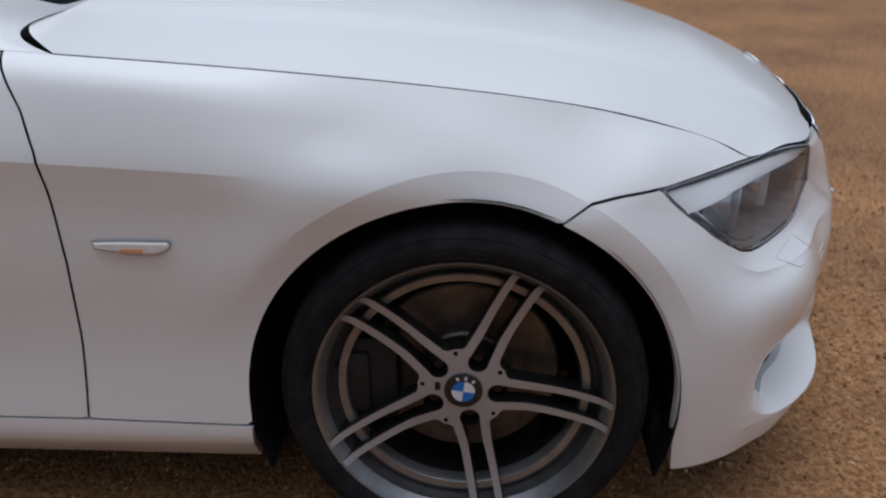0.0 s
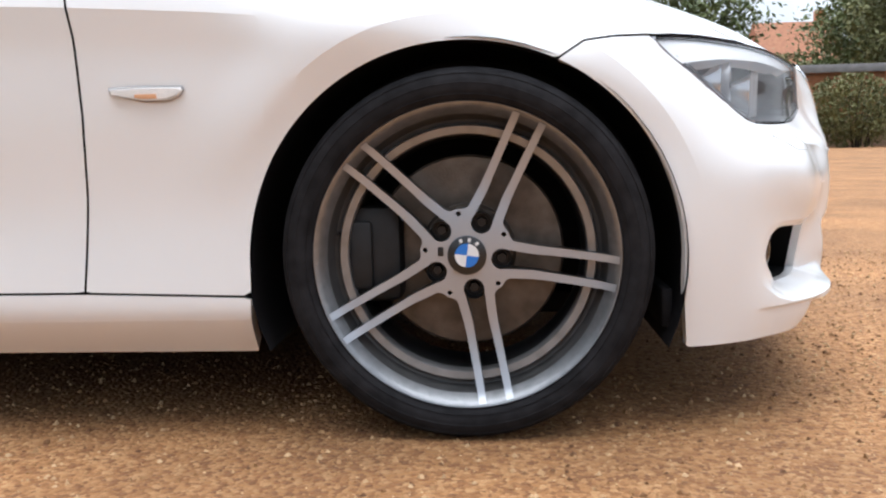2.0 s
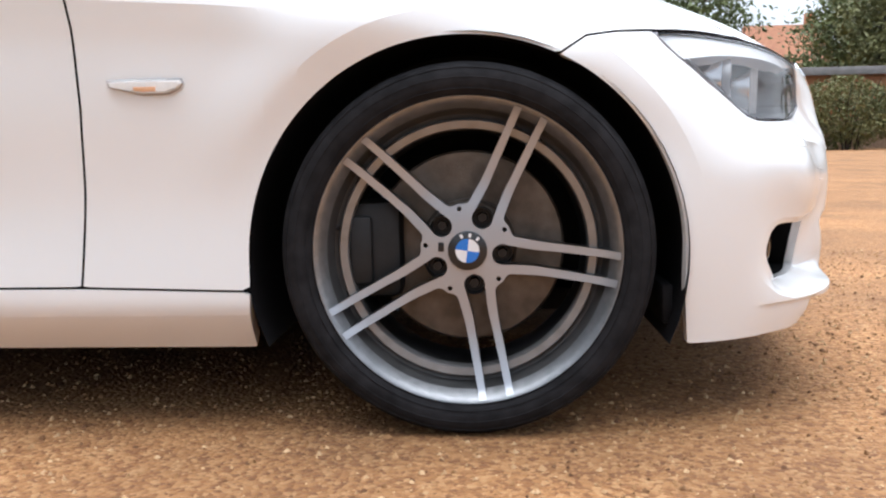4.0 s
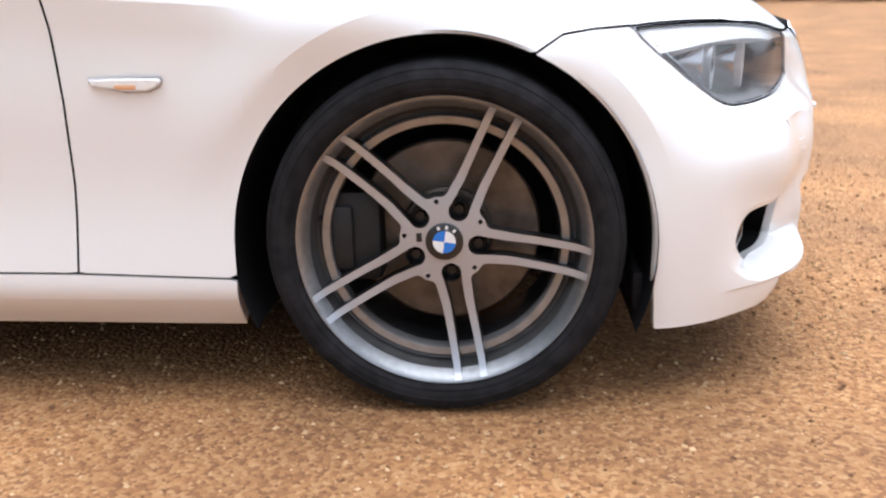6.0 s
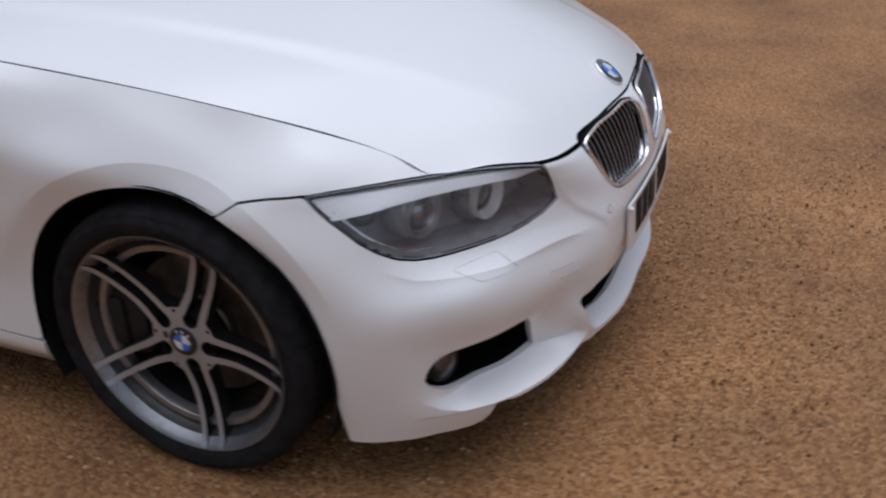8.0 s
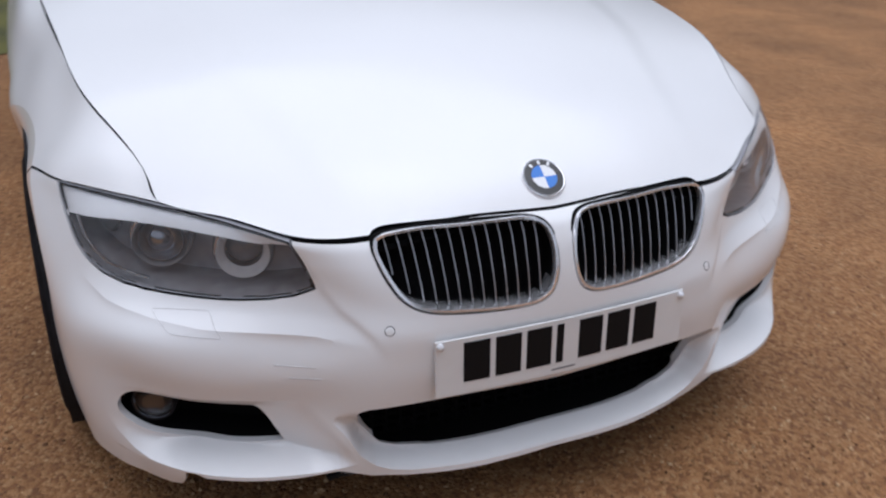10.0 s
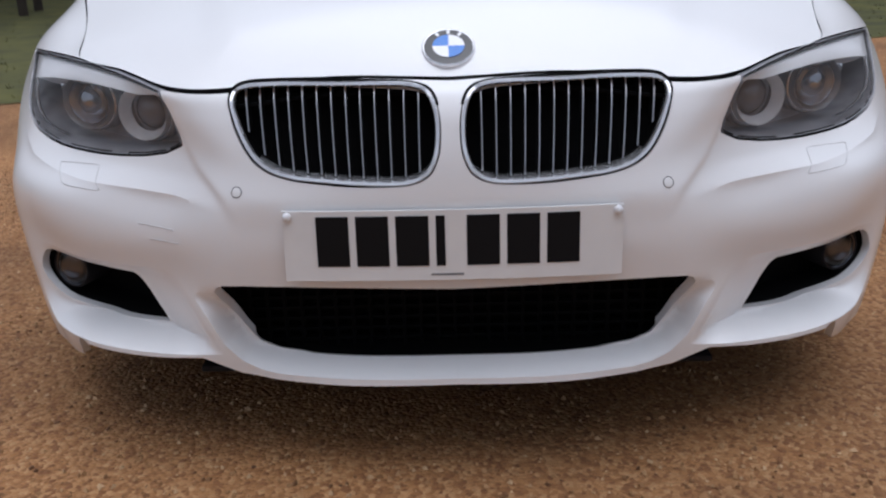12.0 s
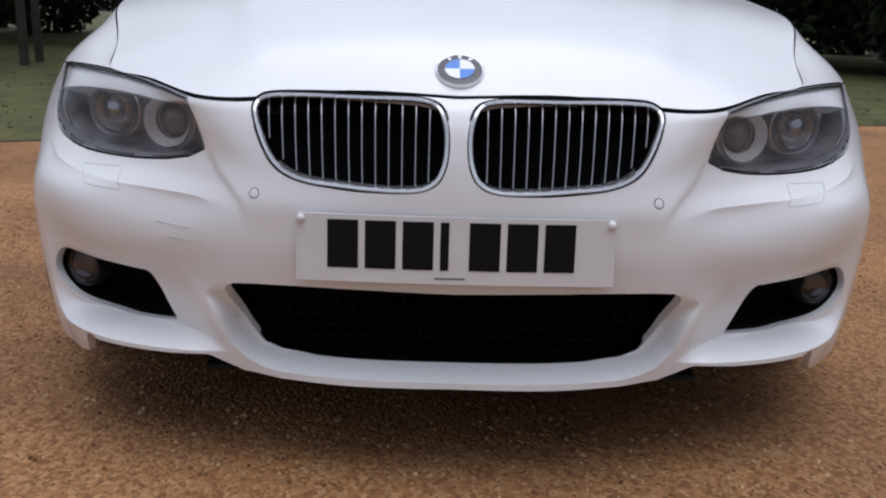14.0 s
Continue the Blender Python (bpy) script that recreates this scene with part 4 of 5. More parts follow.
def lamp_parts(s):
    lamp = part("headlamp", None, car, "clear-lens twin headlamp with grey bezel")
    flip = (lambda v, f: (v, f)) if s < 0 else mirrored

    def add(name, vf, material, label="", sharp=40):
        return part(name, to_mesh(name, *flip(*vf), material, sharp=sharp), lamp, label)

    lens_uv = clip(UV, [q for q in FACES if 12 < UV[q[0]][0] < 19], body.at, lambda p: light_field(p) - .0035)
    lens = add("lens", panel(body, *lens_uv, flange=.003, lift=-.002), LENS_HAZED, "clear lens")
    lens.visible_shadow = False
    rimv = clip(UV, [q for q in FACES if 12 < UV[q[0]][0] < 19], body.at, lambda p: np.minimum(light_field(p) - .001, .006 - light_field(p)))
    add("seal", panel(body, *rimv, flange=0, lift=-.004), GLOSS_BLACK)
    shell = clip(UV, [q for q in FACES if 12 < UV[q[0]][0] < 19], body.at, lambda p: light_field(p) - .002)
    v, f = panel(body, *shell, flange=0)
    deep = [(p[0] - .095, p[1] + .045, p[2]) for p in v]
    add("shell", (deep, f), LAMP_DARK)
    # side walls from the lens edge to the shell
    edges = {}
    for q in f:
        for a, b in zip(q, q[1:] + q[:1]):
            edges[(a, b)] = 1
    wv, wf = [], []
    for a, b in edges:
        if (b, a) not in edges:
            k = len(wv)
            wv += [v[a], v[b], deep[b], deep[a]]
            wf.append((k, k + 1, k + 2, k + 3))
    add("bezel_wall", (wv, wf), LAMP_DARK)
    # a bright edge inside the lower outer rim
    low = np.array([(x_, z_) for x_, z_ in LIGHT if z_ < .64 and x_ < -.10])
    run = np.gradient(low, axis=0)
    run /= np.linalg.norm(run, axis=1)[:, None]
    low = low + np.stack([run[:, 1], -run[:, 0]], 1) * .017
    on = [on_corner(x_, z_, (14.3, 5.6)) for x_, z_ in low]
    add("bezel_lip", sweep([(p_[0] - n_[0] * .010, p_[1] - n_[1] * .010, p_[2] - n_[2] * .010) for p_, n_ in on], [n_ for p_, n_ in on], .0022, .003), LAMP_SILVER)
    # brow: a pale strip under the upper edge
    brow = clip(UV, [q for q in FACES if 12 < UV[q[0]][0] < 19], body.at, lambda p: np.minimum(light_field(p) - .003, wing_top(p) ))
    bvv, bff = panel(body, *brow, flange=.03, lift=-.007)
    add("brow", (bvv, bff), LAMP_SILVER_SOFT, "silver brow strip")
    way = Vector((.96, -.27, -.02)).normalized()
    for c, r, ball in ((OUTER_LAMP, .0485, True), (INNER_LAMP, .0470, False)):
        c = Vector(c)
        inner = .84 if ball else .73
        add("light_ring", tube(c, way, [(r * inner, -.010), (r * (inner + .10), -.002), (r * .97, .008), (r * 1.0, .010), (r * 1.03, .002), (r * 1.04, -.03)]), LAMP_GREY if ball else RING_WHITE, "grey light ring" if ball else "white daytime light ring")
        if ball:
            add("projector_collar", tube(c - way * .004, way, [(r * .64, -.012), (r * .70, -.006), (r * .77, .001), (r * .83, .007), (r * .85, .002), (r * .85, -.03)]), COLLAR, "chromed projector collar")
            add("projector", tube(c - way * .010, way, [(.0, .022), (r * .22, .0205), (r * .42, .015), (r * .56, .007), (r * .63, -.002), (r * .66, -.008), (r * .66, -.03)]), PROJECTOR_DARK)
        else:
            add("projector", tube(c - way * .016, way, [(.0, .010), (r * .30, .008), (r * .52, .003), (r * .66, -.004), (r * .72, -.012), (r * .74, -.03)]), PROJECTOR)
        add("lamp_cowl", tube(c - way * .004, way, [(r * 1.04, .0), (r * 1.10, -.001), (r * 1.16, -.006), (r * 1.20, -.045)]), LAMP_COWL)
    # side indicator pocket towards the wheel
    c = Vector(INDICATOR)
    add("indicator_reflector", tube(c, Vector((.6, -.8, 0)).normalized(), [(.0, -.02), (.012, -.018), (.024, -.008), (.030, .004)]), LAMP_SILVER)
    return lamp


def wing_top(p):
    a, z = pz(p)
    top = np.interp(a, LIGHT_TOP[:, 0], LIGHT_TOP[:, 1])
    drop = np.interp(a, (-.36, -.30, -.20, -.06, .08, .14), (.05, .046, .036, .030, .024, .010))
    return z - (top - drop)


LAMP_COWL = mat("lamp_cowl", (0.50, 0.50, 0.52), 0.2, metal=0.85)
COLLAR = mat("projector_collar", (0.66, 0.67, 0.70), 0.16, metal=0.9)
PROJECTOR_DARK = mat("projector_glass", (0.32, 0.335, 0.37), 0.16, metal=1.0)
LAMP_SILVER_SOFT = mat("satin_silver", (0.90, 0.90, 0.91), 0.35, metal=0.15)
OUTER_LAMP, INNER_LAMP, INDICATOR = (.474, -.660, .602), (.560, -.530, .594), (.385, -.735, .625)
for s in (-1, 1):
    lamp_parts(s)

FOG_GREY = mat("fog_reflector", (0.10, 0.10, 0.11), 0.12, metal=0.9)
# fog lamps and their pockets
for s in (-1, 1):
    fog = part("fog_lamp", None, car, "round fog lamp in a black side intake")
    flip = (lambda v, f: (v, f)) if s < 0 else mirrored
    uvf = clip(UV, [q for q in FACES if 12 < UV[q[0]][0] < 19], body.both, lambda p: fog_field(p) + .0015)
    v, f = panel(body, *uvf, flange=0)
    deep = [(p[0] - .075, p[1] + .035, p[2]) for p in v]
    rim = {(a, b) for q in f for a, b in zip(q, q[1:] + q[:1])}
    wv, wf = [], []
    for a, b in sorted(rim):
        if (b, a) not in rim:
            k = len(wv)
            wv += [(v[a][0] - .003, v[a][1] + .001, v[a][2]), (v[b][0] - .003, v[b][1] + .001, v[b][2]), deep[b], deep[a]]
            wf.append((k, k + 1, k + 2, k + 3))
    # near-black walls and a plain sheet close the intake, standing in for its shade
    part("intake_shade_wall", to_mesh("intake_shade_wall", *flip(wv, wf), VOID), fog)
    part("intake_shade_sheet", to_mesh("intake_shade_sheet", *flip([(p[0] - .075, p[1] + .035, p[2]) for p in v], f), VOID), fog)
    way = Vector((.93, -.36, 0)).normalized()
    c = Vector((.536, -.717, .303))
    part("fog_bezel", to_mesh("fog_bezel", *flip(*tube(c, way, [(.036, -.002), (.037, .002), (.039, .002), (.041, -.002), (.041, -.06)])), BLACK, sharp=40), fog)
    part("fog_reflector", to_mesh("fog_reflector", *flip(*tube(c, way, [(.0, -.012), (.015, -.011), (.028, -.006), (.036, .0)])), FOG_GREY, sharp=40), fog)
    part("fog_lens", to_mesh("fog_lens", *flip(*tube(c, way, [(.0, .010), (.015, .0085), (.028, .004), (.0365, -.003)])), LENS, sharp=40), fog)

# lower intake: black grid set back behind the opening
bars = [box(.640, .652, -.43, .43, z, z + .006, .001) for z in np.arange(.175, .345, .020)] + [box(.640, .654, y - .003, y + .003, .17, .345, .001) for y in np.arange(-.42, .43, .03)]
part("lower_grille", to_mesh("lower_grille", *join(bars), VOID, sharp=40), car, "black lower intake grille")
# near-black blocks added behind the openings in place of their unlit depth
part("grille_shade_backing", to_mesh("grille_shade_backing", *join([box(.580, .610, -.46, .46, .16, .36, .004), box(.580, .755, -.33, .33, .180, .188, .002), box(.655, .690, -.36, .36, .48, .64, .004)]), VOID, sharp=40), car)

SLAT_EDGE = mat("dull_chrome", (0.47, 0.48, 0.51), 0.28, metal=0.8)
# kidney grilles
for s in (-1, 1):
    kid = part("kidney_grille", None, car, "chrome-framed kidney grille with thin vertical slats")
    pts, ups = [], []
    c = KIDNEY.mean(0)
    for w, z in KIDNEY:
        q = np.array((w, z)) + (c - (w, z)) / np.linalg.norm(c - (w, z)) * .0055
        x, uv = surface_x(body, q[0], q[1], (19.0, 7.0))
        pts.append((x - .002, s * q[0], q[1]))
        ups.append((1, 0, .25))
    part("chrome_frame", to_mesh("chrome_frame", *sweep(pts, ups, .0042, .008, True, .45), CHROME, sharp=30), kid, "chrome surround")
    edge_pts = [(p[0] - .004, p[1] + s * (q[0] - c[0]) / np.linalg.norm(q - c) * .0060, p[2] + (q[1] - c[1]) / np.linalg.norm(q - c) * .0060) for p, q in zip(pts, KIDNEY)]
    part("frame_seal", to_mesh("frame_seal", *sweep(edge_pts, ups, .0016, .006, True, .3), VOID), kid)
    rim = [(p[0] - .014, p[1], p[2]) for p in pts]
    back = [(p[0] - .046, p[1], p[2]) for p in pts]
    n = len(pts)
    low_run = [i for i in range(n) if KIDNEY[i][1] < .550]
    ledge_v = [v for i in low_run for v in ((pts[i][0] - .004, pts[i][1], pts[i][2] + .003), (pts[i][0] - .016, pts[i][1], pts[i][2] + .005), (pts[i][0] - .030, pts[i][1], pts[i][2] + .004))]
    ledge_f = [(3 * k + j, 3 * k + 3 + j, 3 * k + 4 + j, 3 * k + 1 + j) for k in range(len(low_run) - 1) for j in (0, 1)]
    part("chrome_ledge", to_mesh("chrome_ledge", ledge_v, ledge_f, CHROME, sharp=60), kid)
    # near-black sheet and shroud paint the shade inside the grille
    part("grille_shade_sheet", to_mesh("grille_shade_sheet", back, [tuple(range(n))], VOID, smooth=False), kid)
    part("grille_shade_shroud", to_mesh("grille_shade_shroud", rim + back, [(i, (i + 1) % n, n + (i + 1) % n, n + i) for i in range(n)], VOID), kid)
    for k in range(13):
        w = .0475 + k * .0225
        zs = [z for z in np.linspace(.50, .67, 120) if poly_sdf(KIDNEY, np.array([w]), np.array([z]))[0] > .010]
        zz = np.linspace(zs[0], zs[-1], 9)
        ln = []
        for z in zz:
            wz = w - .012 * k / 12 * (.645 - z) / .12
            x, _ = surface_x(body, wz, z, (19.0, 7.0))
            ln.append((x - .012, s * wz, z))
        blade_v, blade_f = [], []
        for p in ln:
            blade_v += [(p[0], p[1] - .0014, p[2]), (p[0], p[1] + .0014, p[2]), (p[0] - .024, p[1] + .0020, p[2]), (p[0] - .024, p[1] - .0020, p[2])]
        for i in range(len(ln) - 1):
            for j in range(4):
                blade_f.append((i * 4 + j, i * 4 + (j + 1) % 4, (i + 1) * 4 + (j + 1) % 4, (i + 1) * 4 + j))
        slat = part("slat", to_mesh("slat", blade_v, blade_f, VOID, smooth=False), kid)
        part("slat_edge", to_mesh("slat_edge", *sweep([(p[0] + .0012, p[1], p[2]) for p in ln], [(1, 0, 0)] * len(ln), .0011, .0014, False, .4), SLAT_EDGE, sharp=40), slat)

# number plate, bolts, parking sensors, washer covers
SMALL_PRINT = mat("grey_print", (0.16, 0.16, 0.17), 0.5)
plate = part("number_plate", None, car, "white number plate with black characters hidden as bars")
RAKE = Matrix.Translation((.8125, 0, .426)) @ Matrix.Rotation(radians(-3), 4, 'Y')


def raked(vf):
    return [tuple(RAKE @ Vector(p)) for p in vf[0]], vf[1]


def bent(vf):
    """Follows the slight curve of the bumper."""
    return [(p[0] - .17 * p[1] ** 2, p[1], p[2]) for p in vf[0]], vf[1]


def grid_box(x0, x1, y0, y1, z0, z1, n=14):
    ys = np.linspace(y0, y1, n)
    v, f = [], []
    for y in ys:
        v += [(x0, y, z0), (x1, y, z0), (x1, y, z1), (x0, y, z1)]
    for i in range(n - 1):
        for j in range(4):
            f.append((i * 4 + j, i * 4 + (j + 1) % 4, (i + 1) * 4 + (j + 1) % 4, (i + 1) * 4 + j))
    return v, f + [(3, 2, 1, 0), tuple(range((n - 1) * 4, n * 4))]


part("plate_blank", to_mesh("plate_blank", *raked(bent(grid_box(-.002, .003, -.26, .26, -.0555, .0555))), PLATE, smooth=False), plate)
y = -.2085
for wdt in (.050, .050, .050, .014, 0, .050, .050, .050):
    if wdt == 0:
        y += .022
        continue
    part("character_bar", to_mesh("character_bar", *raked(bent(grid_box(.0026, .0042, y, y + wdt, -.0320, .0470, 4))), INK, smooth=False), plate)
    y += wdt + .011
part("small_print", to_mesh("small_print", *raked(bent(grid_box(.0026, .0036, -.034, .016, -.0475, -.0445, 3))), SMALL_PRINT, smooth=False), plate)
for s in (-1, 1):
    part("plate_bolt", to_mesh("plate_bolt", *tube((.8035, s * .252, .4725), (1, 0, 0), [(.0, .007), (.004, .0065), (.0065, .004), (.0070, -.004)], 20), BADGE_WHITE, sharp=40), plate)


for s in (-1, 1):
    at_, way_ = on_corner(.3107, .505, (18.0, 4.5))
    at_, way_ = Vector((at_[0], -s * at_[1], at_[2])), Vector((way_[0], -s * way_[1], way_[2]))
    rr = .0088
    part("parking_sensor", to_mesh("parking_sensor", *tube(at_, way_, [(.0, .0008), (rr * .8, .0007), (rr * .90, .0004), (rr * .92, -.002)], 28), PAINT, sharp=40), bumper)
    part("sensor_ring", to_mesh("sensor_ring", *tube(at_, way_, [(rr * .90, .0003), (rr * 1.04, .0003), (rr * 1.06, -.002)], 28), BLACK, sharp=40), bumper)


def surface_line(name, pts, width, material, closed=False):
    v, f = [], []
    q = [on_corner(*t) for t in pts]
    v, f = sweep([a + n * .0003 for a, n in q], [n for a, n in q], width, .0006, closed, .2)
    part(name, to_mesh(name, v, f, material), bumper)
    return v, f


SCUFF = mat("scuffed_paint", (0.60, 0.595, 0.59), 0.5, var=0.15, scale=80)
corners = np.array([(-.105, .509), (0, .515), (.040, .480), (-.052, .482), (-.105, .509)])
loop = [tuple(p + (q - p) * t) for p, q in zip(corners, corners[1:]) for t in np.linspace(.06, .94, 9)]
v_, f_ = surface_line("washer_cover_line", loop, .0005, SCUFF, True)
part("washer_cover_line", to_mesh("washer_cover_line", *mirrored(v_, f_), SCUFF), bumper)
for a0, a1, z0, z1 in ((.125, .195, .436, .432), (.150, .205, .412, .411)):
    surface_line("scuff_mark", [(a0 + (a1 - a0) * t, z0 + (z1 - z0) * t) for t in np.linspace(0, 1, 7)], .0007, SCUFF)

# round badge on the bonnet
badge = part("bonnet_badge", None, car, "round blue and white badge with a black ring")
BADGE_M = Matrix(((0, -.585, -.811, .6815), (1, 0, 0, 0), (0, -.811, .585, .7035), (0, 0, 0, 1)))


def on_badge(vf):
    return [tuple(BADGE_M @ Vector(p)) for p in vf[0]], vf[1]


part("badge_rim", to_mesh("badge_rim", *on_badge(revolve([(.0382, -.0052), (.0395, -.0058), (.0410, -.0045), (.0412, .004)], 48)), CHROME, sharp=40), badge)
part("badge_ring", to_mesh("badge_ring", *on_badge(revolve([(.0, -.0062), (.0250, -.0060), (.0382, -.0050)], 48)), BADGE_BLACK, sharp=40), badge)
for material, which in ((BLUE, (1, 3)), (BADGE_WHITE, (0, 2))):
    me = quadrants(.0250, -.0070, material, which)
    me.transform(BADGE_M)
    part("badge_quarter", me, badge)
part("badge_marks", to_mesh("badge_marks", *on_badge(join([[[(r * math.sin(a + da), -.0068, r * math.cos(a + da)) for r, da in ((.0275, -.09), (.0355, -.08), (.0355, .08), (.0275, .09))], [(0, 1, 2, 3)]] for a in (-.6, 0, .6)])), BADGE_WHITE, smooth=False), badge)

# side repeaters in the wings
REPEATER_EDGE = mat("repeater_trim", (0.30, 0.29, 0.29), 0.35, metal=0.3)
REPEATER_WHITE = mat("repeater_reflector", (0.80, 0.79, 0.77), 0.3, var=0.06, scale=90)
for k, s in enumerate((-1, 1)):
    rep = part("side_repeater", None, wings[k], "slim clear side indicator")
    flip = (lambda v, f: (v, f)) if s < 0 else mirrored

    def lozenge(grow, depth, y0):
        o = [(-.590, .6115), (-.540, .6130), (-.467, .6125), (-.464, .607), (-.471, .598), (-.488, .591), (-.530, .5905), (-.588, .6025)]
        cx, cz = -.53, .602
        v0 = [(cx + (a - cx) * (1 + grow / .06), y0, cz + (b - cz) * (1 + grow / .011)) for a, b in o]
        v1 = [(cx + (a - cx) * .94, y0 - depth, cz + (b - cz) * .72) for a, b in o]
        n = len(o)
        return v0 + v1, [(i, (i + 1) % n, n + (i + 1) % n, n + i) for i in range(n)] + [tuple(range(n, 2 * n))]
    part("repeater_frame", to_mesh("repeater_frame", *flip(*lozenge(.0022, .003, -.888)), REPEATER_EDGE, sharp=30), rep, "grey edge trim")
    part("repeater_reflector", to_mesh("repeater_reflector", *flip(*lozenge(.0004, .0036, -.8885)), REPEATER_WHITE, sharp=30), rep)
    part("repeater_bulb", to_mesh("repeater_bulb", *flip(*box(-.546, -.508, -.8938, -.8915, .594, .602, .0012)), AMBER, sharp=40), rep, "amber bulb")
    part("repeater_lens", to_mesh("repeater_lens", *flip(*lozenge(-.0004, .004, -.8925)), LENS, sharp=30), rep)

# ---------------------------------------------------------------- ground
def gravel_material():
    m = bpy.data.materials.new("orange_gravel")
    m.use_nodes = True
    n, l = m.node_tree.nodes, m.node_tree.links
    b = n["Principled BSDF"]
    b.inputs["Roughness"].default_value = 0.85
    co = n.new("ShaderNodeTexCoord")
    vor = n.new("ShaderNodeTexVoronoi")
    vor.inputs["Scale"].default_value = 110
    big = n.new("ShaderNodeTexNoise")
    big.inputs["Scale"].default_value, big.inputs["Detail"].default_value = 1.6, 8
    fine = n.new("ShaderNodeTexNoise")
    fine.inputs["Scale"].default_value, fine.inputs["Detail"].default_value = 45, 5
    for t in (vor, big, fine):
        l.new(co.outputs["Object"], t.inputs["Vector"])
    ramp = n.new("ShaderNodeValToRGB")
    els = ramp.color_ramp.elements
    els[0].color, els[1].color = (.215, .094, .033, 1), (.51, .300, .135, 1)
    for p, c in ((.25, (.295, .137, .048)), (.55, (.385, .192, .070)), (.8, (.44, .236, .095))):
        e = els.new(p)
        e.color = (*c, 1)
    sep = n.new("ShaderNodeSeparateColor")
    l.new(vor.outputs["Color"], sep.inputs[0])
    l.new(sep.outputs[0], ramp.inputs["Fac"])
    mul = n.new("ShaderNodeMix")
    mul.data_type, mul.blend_type = 'RGBA', 'MULTIPLY'
    mul.inputs["Factor"].default_value = 0.75
    r2 = n.new("ShaderNodeValToRGB")
    r2.color_ramp.elements[0].color, r2.color_ramp.elements[1].color = (.37, .335, .32, 1), (.96, .915, .89, 1)
    r2.color_ramp.elements[0].position, r2.color_ramp.elements[1].position = .3, .7
    l.new(big.outputs["Fac"], r2.inputs["Fac"])
    l.new(ramp.outputs["Color"], mul.inputs["A"])
    l.new(r2.outputs["Color"], mul.inputs["B"])
    l.new(mul.outputs["Result"], b.inputs["Base Color"])
    add = n.new("ShaderNodeMath")
    add.operation = 'MULTIPLY_ADD'
    add.inputs[1].default_value = -0.8
    l.new(vor.outputs["Distance"], add.inputs[0])
    l.new(fine.outputs["Fac"], add.inputs[2])
    bp = n.new("ShaderNodeBump")
    bp.inputs["Strength"].default_value, bp.inputs["Distance"].default_value = 0.62, 0.008
    l.new(add.outputs[0], bp.inputs["Height"])
    l.new(bp.outputs["Normal"], b.inputs["Normal"])
    return m


GRAVEL = gravel_material()
GRASS = mat("rough_grass", (0.034, 0.038, 0.009), 0.9, color2=(0.105, 0.100, 0.024), scale=2.5, bump=0.6, bump_scale=60)


RISE = 0.10            # the yard climbs a little towards the outbuilding


def ground_sheet():
    """One sheet to the horizon, finely uneven near the car."""
    c = np.r_[-400, -150, -60, -30, -15, -8, np.arange(-4.5, 4.6, .15), 6.5, 9, 12, 15, 18, 21, 30, 60, 150, 400]
    verts, n = [], len(c)
    for x in c:
        for y in c:
            near = max(0, 1 - max(abs(x), abs(y)) / 4.4)
            verts.append((x, y, .006 * near * noise.noise((x * 1.3, y * 1.3, 0)) + RISE * float(smoothstep(8, 21, y)) * float(smoothstep(-2, 4, x))))
    faces = [(i * n + j, (i + 1) * n + j, (i + 1) * n + j + 1, i * n + j + 1) for i in range(n - 1) for j in range(n - 1)]
    return verts, faces


tagged(part("ground", to_mesh("ground", *ground_sheet(), GRAVEL)), "orange-brown gravel yard", "ground", kind="structure")


def stones(count, seed):
    """Loose pebbles round the car, flat-bottomed and turned at random."""
    rnd = np.random.RandomState(seed)
    base = np.array([(1, 0, 0), (0, 1, 0), (-1, 0, 0), (0, -1, 0), (.3, .2, .8), (-.35, -.2, .7)])
    tri = [(0, 1, 4), (1, 2, 5), (1, 5, 4), (2, 3, 5), (3, 0, 4), (3, 4, 5)]
    verts, faces = [], []
    for k in range(count):
        x, y = rnd.uniform(-1.6, 3.2), rnd.uniform(-2.3, 1.6)
        r = .0022 + .0055 * rnd.rand() ** 2.2
        a = rnd.uniform(0, 6.28)
        c, s = math.cos(a), math.sin(a)
        q = base * (1 + .35 * rnd.randn(6, 1) * .6) * (r, r * rnd.uniform(.6, 1), r * rnd.uniform(.7, 1.1))
        i = len(verts)
        verts += [(x + c * p[0] - s * p[1], y + s * p[0] + c * p[1], p[2] + .0005) for p in q]
        faces += [tuple(i + j for j in t) for t in tri]
    return verts, faces


def stone_material():
    m = bpy.data.materials.new("pebbles")
    m.use_nodes = True
    n, l = m.node_tree.nodes, m.node_tree.links
    b = n["Principled BSDF"]
    b.inputs["Roughness"].default_value = 0.8
    g = n.new("ShaderNodeNewGeometry")
    ramp = n.new("ShaderNodeValToRGB")
    els = ramp.color_ramp.elements
    els[0].color, els[1].color = (.10, .042, .015, 1), (.55, .37, .20, 1)
    for p, c in ((.3, (.24, .12, .045)), (.6, (.36, .20, .085)), (.85, (.42, .27, .14))):
        e = els.new(p)
        e.color = (*c, 1)
    l.new(g.outputs["Random Per Island"], ramp.inputs["Fac"])
    l.new(ramp.outputs["Color"], b.inputs["Base Color"])
    return m


PEBBLE = stone_material()
tagged(part("gravel", to_mesh("gravel", *stones(30000, 5), PEBBLE, smooth=False)), "loose orange and tan pebbles on the yard", "gravel", kind="stuff")

